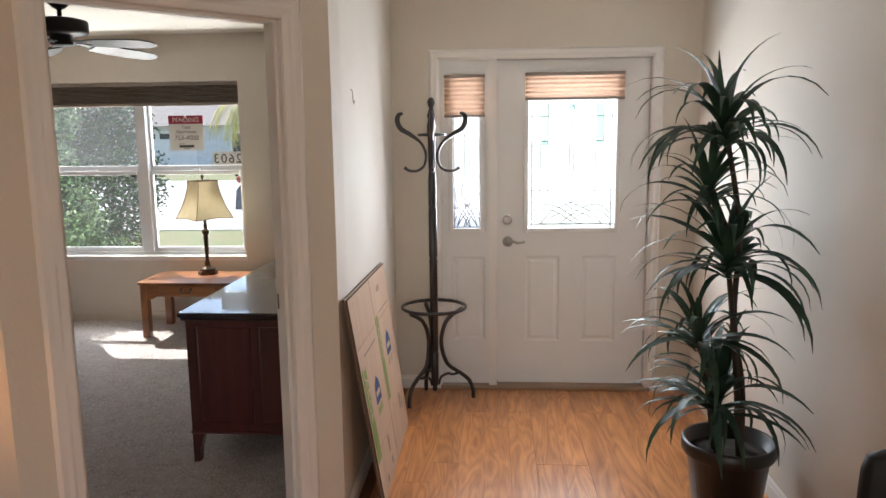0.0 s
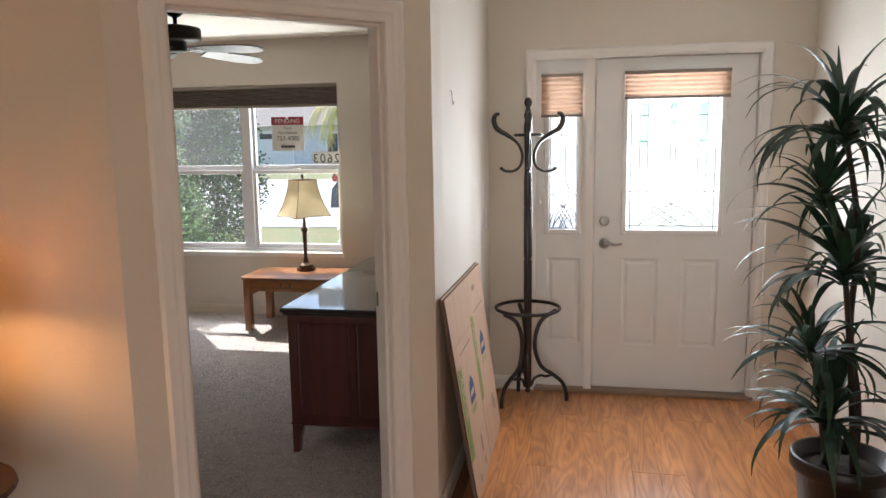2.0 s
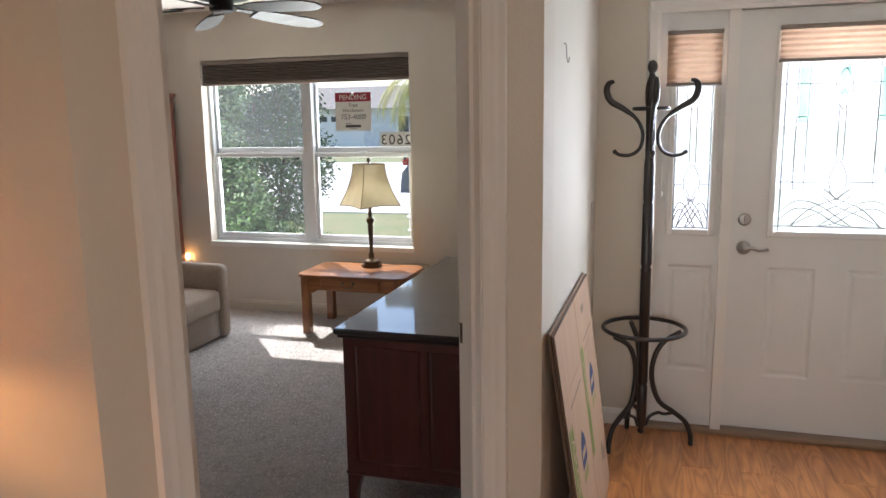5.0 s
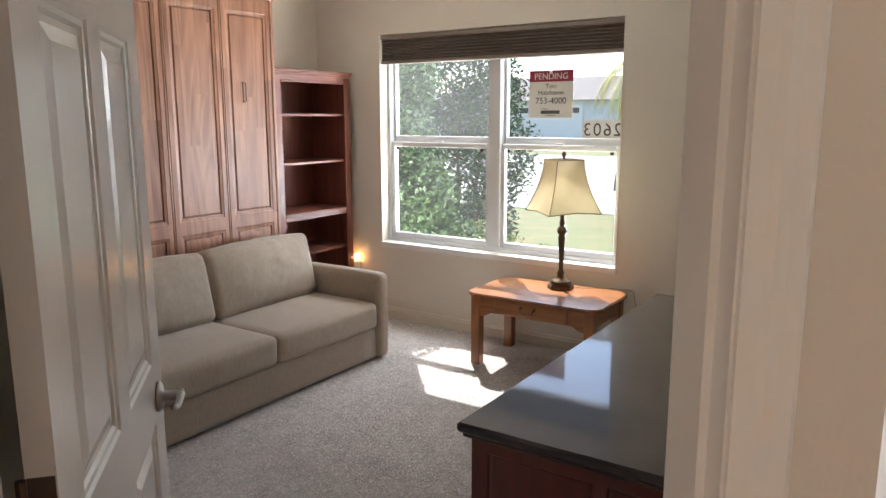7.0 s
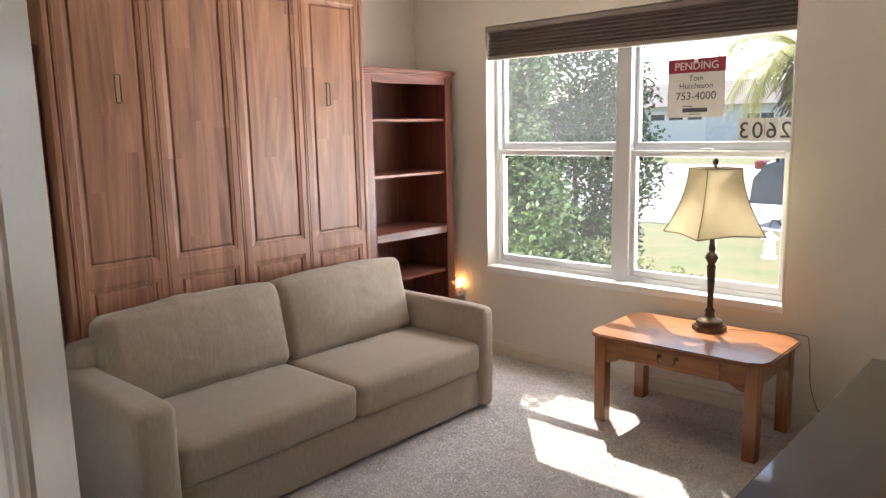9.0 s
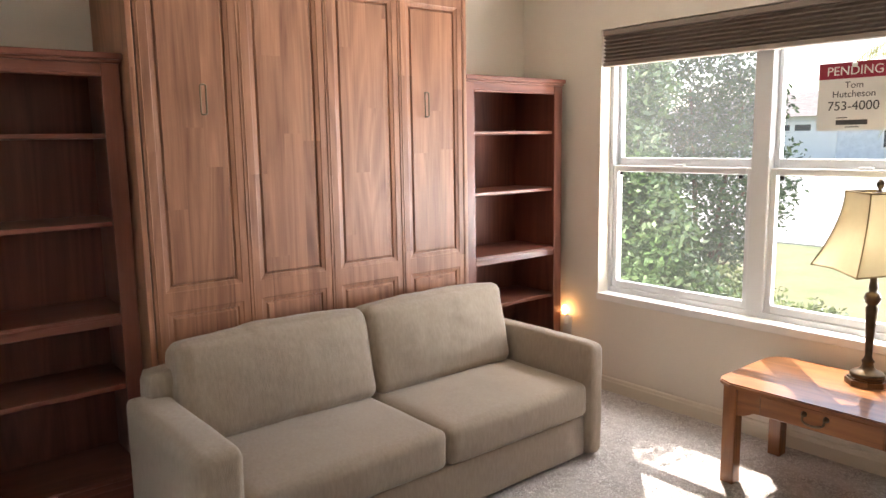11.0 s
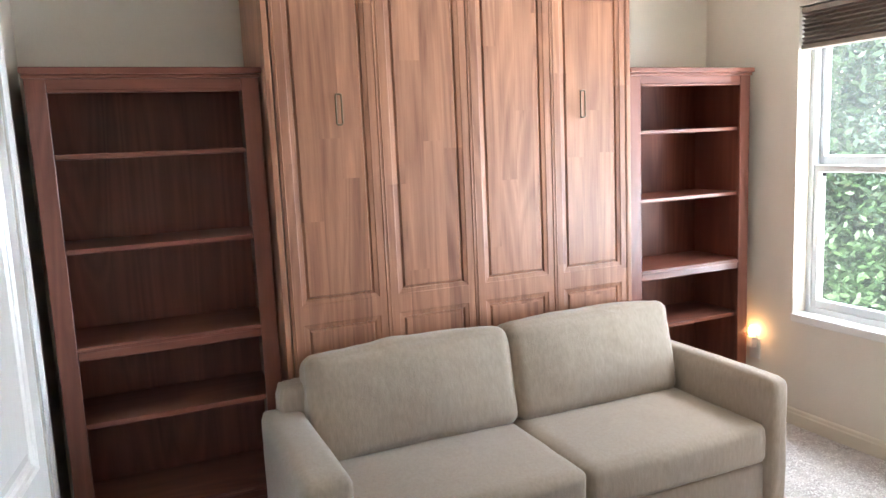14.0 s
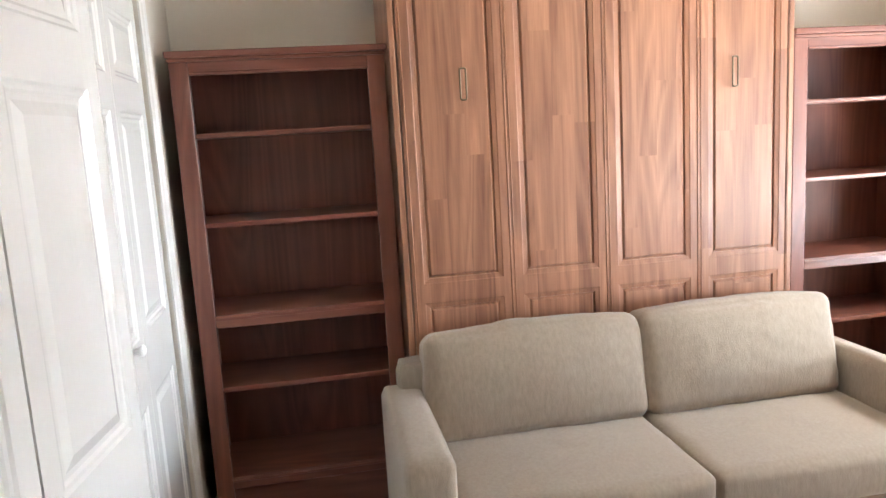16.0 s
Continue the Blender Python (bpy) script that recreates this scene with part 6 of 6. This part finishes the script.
def neighbour_house():
    h = thing("house", "pale blue-grey house with a garage across the street", "house")
    x0, x1, y0 = -30.0, -12.0, 44.0
    part("wall", boxes((x0, x1, y0, y0 + 9, GZ, 2.55)), STUCCO, h)
    bm = bmesh.new()
    v = [bm.verts.new(q) for q in ((x0 - 0.6, y0 - 0.6, 2.5), (x1 + 0.6, y0 - 0.6, 2.5), (x1 + 0.6, y0 + 9.6, 2.5), (x0 - 0.6, y0 + 9.6, 2.5), (x0 + 4, y0 + 4.5, 4.1), (x1 - 4, y0 + 4.5, 4.1))]
    for f in ((0, 1, 5, 4), (1, 2, 5), (2, 3, 4, 5), (3, 0, 4), (3, 2, 1, 0)):
        bm.faces.new([v[i] for i in f])
    part("roof", bm, ROOFM, h)
    gd = part("garage_door", boxes((-22.6, -17.8, y0 - 0.06, y0 + 0.02, GZ, 2.2), bevel=0.01), TRIM, h, "white garage door")
    for i in range(4):
        part("garage_lite", boxes((-22.3 + i * 1.14, -21.45 + i * 1.14, y0 - 0.075, y0 - 0.058, 1.72, 2.05)), DARKGL, gd)
    for wx in (-15.6, -27.5):
        w = part("window", boxes((wx, wx + 1.6, y0 - 0.05, y0 + 0.02, 0.7, 2.1)), TRIM, h, "white framed window")
        for a in (0, 1):
            part("pane", boxes((wx + 0.1 + a * 0.73, wx + 0.77 + a * 0.73, y0 - 0.062, y0 - 0.048, 0.8, 2.0)), DARKGL, w)


neighbour_house()


def parked_car():
    c = thing("parked_car", "dark blue estate car parked on the drive", "car")
    m = Matrix.Translation((-4.85, 15.6, GZ + 0.02)) @ Matrix.Rotation(radians(-3), 4, 'Z')
    prof = [(0.0, 0.35), (0.05, 0.75), (0.25, 0.98), (0.45, 1.05), (0.95, 1.55), (1.3, 1.66), (2.6, 1.66), (3.2, 1.12), (4.25, 0.98), (4.55, 0.75), (4.6, 0.35)]
    bm = bmesh.new()
    rings = []
    for yy, k in ((-0.9, 0.0), (-0.84, 1.0), (0.84, 1.0), (0.9, 0.0)):
        rings.append([bm.verts.new(m @ Vector((u, yy * (1 - 0.16 * max(0, (z - 0.98) / 0.7)), z - (0.03 if k == 0 else 0)))) for u, z in prof])
    for a, b in zip(rings, rings[1:]):
        for i in range(len(prof) - 1):
            bm.faces.new((a[i], a[i + 1], b[i + 1], b[i]))
        bm.faces.new((a[0], b[0], b[-1], a[-1]))
    bm.faces.new(rings[0])
    bm.faces.new(rings[-1])
    body = part("body", bm, CARB, c)
    bm = bmesh.new()
    for s in (-1, 1):
        for u in ((0.8, 1.55), (1.62, 2.35), (2.42, 2.85)):
            za, zb = 1.08, 1.52
            bm.faces.new([bm.verts.new(m @ Vector((uu, s * (0.905 - 0.144 * max(0, (z - 0.98) / 0.7)), z))) for uu, z in ((u[0] - 0.12 * (u[0] < 1), za), (u[1], za), (u[1] - 0.25 * (u[1] > 2.5), zb), (u[0] + 0.15 * (u[0] < 1), zb))])
    bm.faces.new([bm.verts.new(m @ Vector(q)) for q in ((0.52, -0.72, 1.13), (0.52, 0.72, 1.13), (0.93, 0.66, 1.54), (0.93, -0.66, 1.54))])
    part("windows", bm, DARKGL, body)
    for s in (-0.62, 0.62):
        part("tail_light", box(bmesh.new(), 0.0, 0.16, s - 0.16, s + 0.16, 0.86, 1.0, bevel=0.03, m=m), mat("tail_lens_red", (0.35, 0.02, 0.02), 0.2), c, "red tail light")
    for u in (0.85, 3.65):
        for s in (-1, 1):
            w = lathe(bmesh.new(), [(0.02, 0), (0.30, 0.0), (0.335, 0.03), (0.335, 0.17), (0.30, 0.2), (0.02, 0.2)], 24)
            bmesh.ops.transform(w, matrix=m @ Matrix.Translation((u, s * 0.82 - 0.1, 0.335)) @ Matrix.Rotation(-math.pi / 2, 4, 'X'), verts=w.verts)
            wh = part("wheel", w, BLACK, c, smooth=True)
            r = lathe(bmesh.new(), [(0.002, 0), (0.04, 0), (0.06, -0.01), (0.2, 0.0), (0.22, 0.01)], 18)
            bmesh.ops.transform(r, matrix=m @ Matrix.Translation((u, s * 0.925, 0.335)) @ Matrix.Rotation(-math.pi / 2 * s, 4, 'X'), verts=r.verts)
            part("rim", r, NICKEL, wh)


parked_car()


def garden_lantern():
    x, y = -3.10, 10.3
    g = thing("garden_lantern", "white lantern hanging from a hook on the lawn", "lantern")
    part("shepherd_hook", tube(bmesh.new(), curve_pts([(x + 0.1, y, GZ), (x + 0.1, y, 0.35), (x + 0.07, y, 0.47), (x, y, 0.5), (x - 0.03, y, 0.43)], 6), 0.008, 6), BLACKM, g)
    part("roof", lathe(bmesh.new(), [(0.09, 0), (0.095, 0.01), (0.03, 0.07), (0.008, 0.09)], 8, (x - 0.02, y, 0.30)), WHITEP, g)
    part("cage", lathe(bmesh.new(), [(0.075, 0), (0.085, 0.02), (0.085, 0.03), (0.062, 0.04), (0.062, 0.19), (0.08, 0.2)], 8, (x - 0.02, y, 0.10)), WHITEP, g)


garden_lantern()

# ---- hall planks ----
sub = solid("floor_wood", boxes((LX0, RX, LY0, 2.36, -0.09, -0.0095), (-1.2, RX, 2.36, FY + 0.01, -0.09, -0.0095)), SUBFLOOR, "orange-brown koa laminate plank floor", "wood floor", "structure")


def planks():
    rng = random.Random(11)
    pw, pl = 0.127, 1.21
    cache = {}

    def plank_mesh(L):
        key = round(L, 3)
        if key not in cache:
            bm = box(bmesh.new(), 0.0003, pw - 0.0003, 0.0003, L - 0.0003, -0.009, 0.0, bevel=0.0008)
            cache[key] = mesh_of("plank", bm, PLANK)
        return cache[key]
    x = RX - 0.002
    while x > LX0 + 0.02:
        x -= pw
        if x < cx:
            hi = cy - 0.002
        else:
            hi = FY if x > HX - 0.02 else min(FY, (x + pw * 0.3) + NA * math.sqrt(2) + 0.06)
        y, L = LY0, rng.choice((0.31, 0.52, 0.75, 0.98, 1.21))
        while y < hi - 0.02:
            L = min(L, hi - y)
            ob = new("plank", plank_mesh(L))
            ob.parent = sub
            ob.location = (x, y, 0)
            y += L
            L = pl


planks()


def carpet_pile():
    """Short pile tufts over the carpet."""
    rng = np.random.default_rng(4)
    n = 210000
    xy = np.column_stack((rng.uniform(-4.2, -0.35, n), rng.uniform(2.35, 6.35, n)))
    s = (xy[:, 1] - xy[:, 0]) * R2
    xy = xy[(s > NB + 0.01) & ((xy[:, 1] > CY + 0.01) | (xy[:, 0] > CL1 + 0.14))]
    n = len(xy)
    a = rng.uniform(0, 6.283, n)
    h = rng.uniform(0.002, 0.0052, n)
    w = rng.uniform(0.005, 0.0085, n)
    lean = rng.normal(0, 0.004, (n, 2))
    v = np.zeros((n, 4, 3))
    for k in range(3):
        ang = a + k * 2.0944
        v[:, k, 0], v[:, k, 1], v[:, k, 2] = xy[:, 0] + w * np.cos(ang), xy[:, 1] + w * np.sin(ang), -0.001
    v[:, 3, 0], v[:, 3, 1], v[:, 3, 2] = xy[:, 0] + lean[:, 0], xy[:, 1] + lean[:, 1], h
    base = np.arange(n)[:, None] * 4
    f = np.concatenate([base + np.array([[0, 1, 3]]), base + np.array([[1, 2, 3]]), base + np.array([[2, 0, 3]])])
    me = bpy.data.meshes.new("carpet_pile")
    me.vertices.add(n * 4)
    me.vertices.foreach_set("co", v.reshape(-1))
    me.loops.add(len(f) * 3)
    me.loops.foreach_set("vertex_index", f.reshape(-1).astype(np.int32))
    me.polygons.add(len(f))
    me.polygons.foreach_set("loop_start", (np.arange(len(f)) * 3).astype(np.int32))
    me.update(calc_edges=True)
    me.materials.append(TUFT)
    ob = new("carpet_pile", me)
    ob.parent = floor_carpet
    tagged(ob, kind="stuff")


carpet_pile()
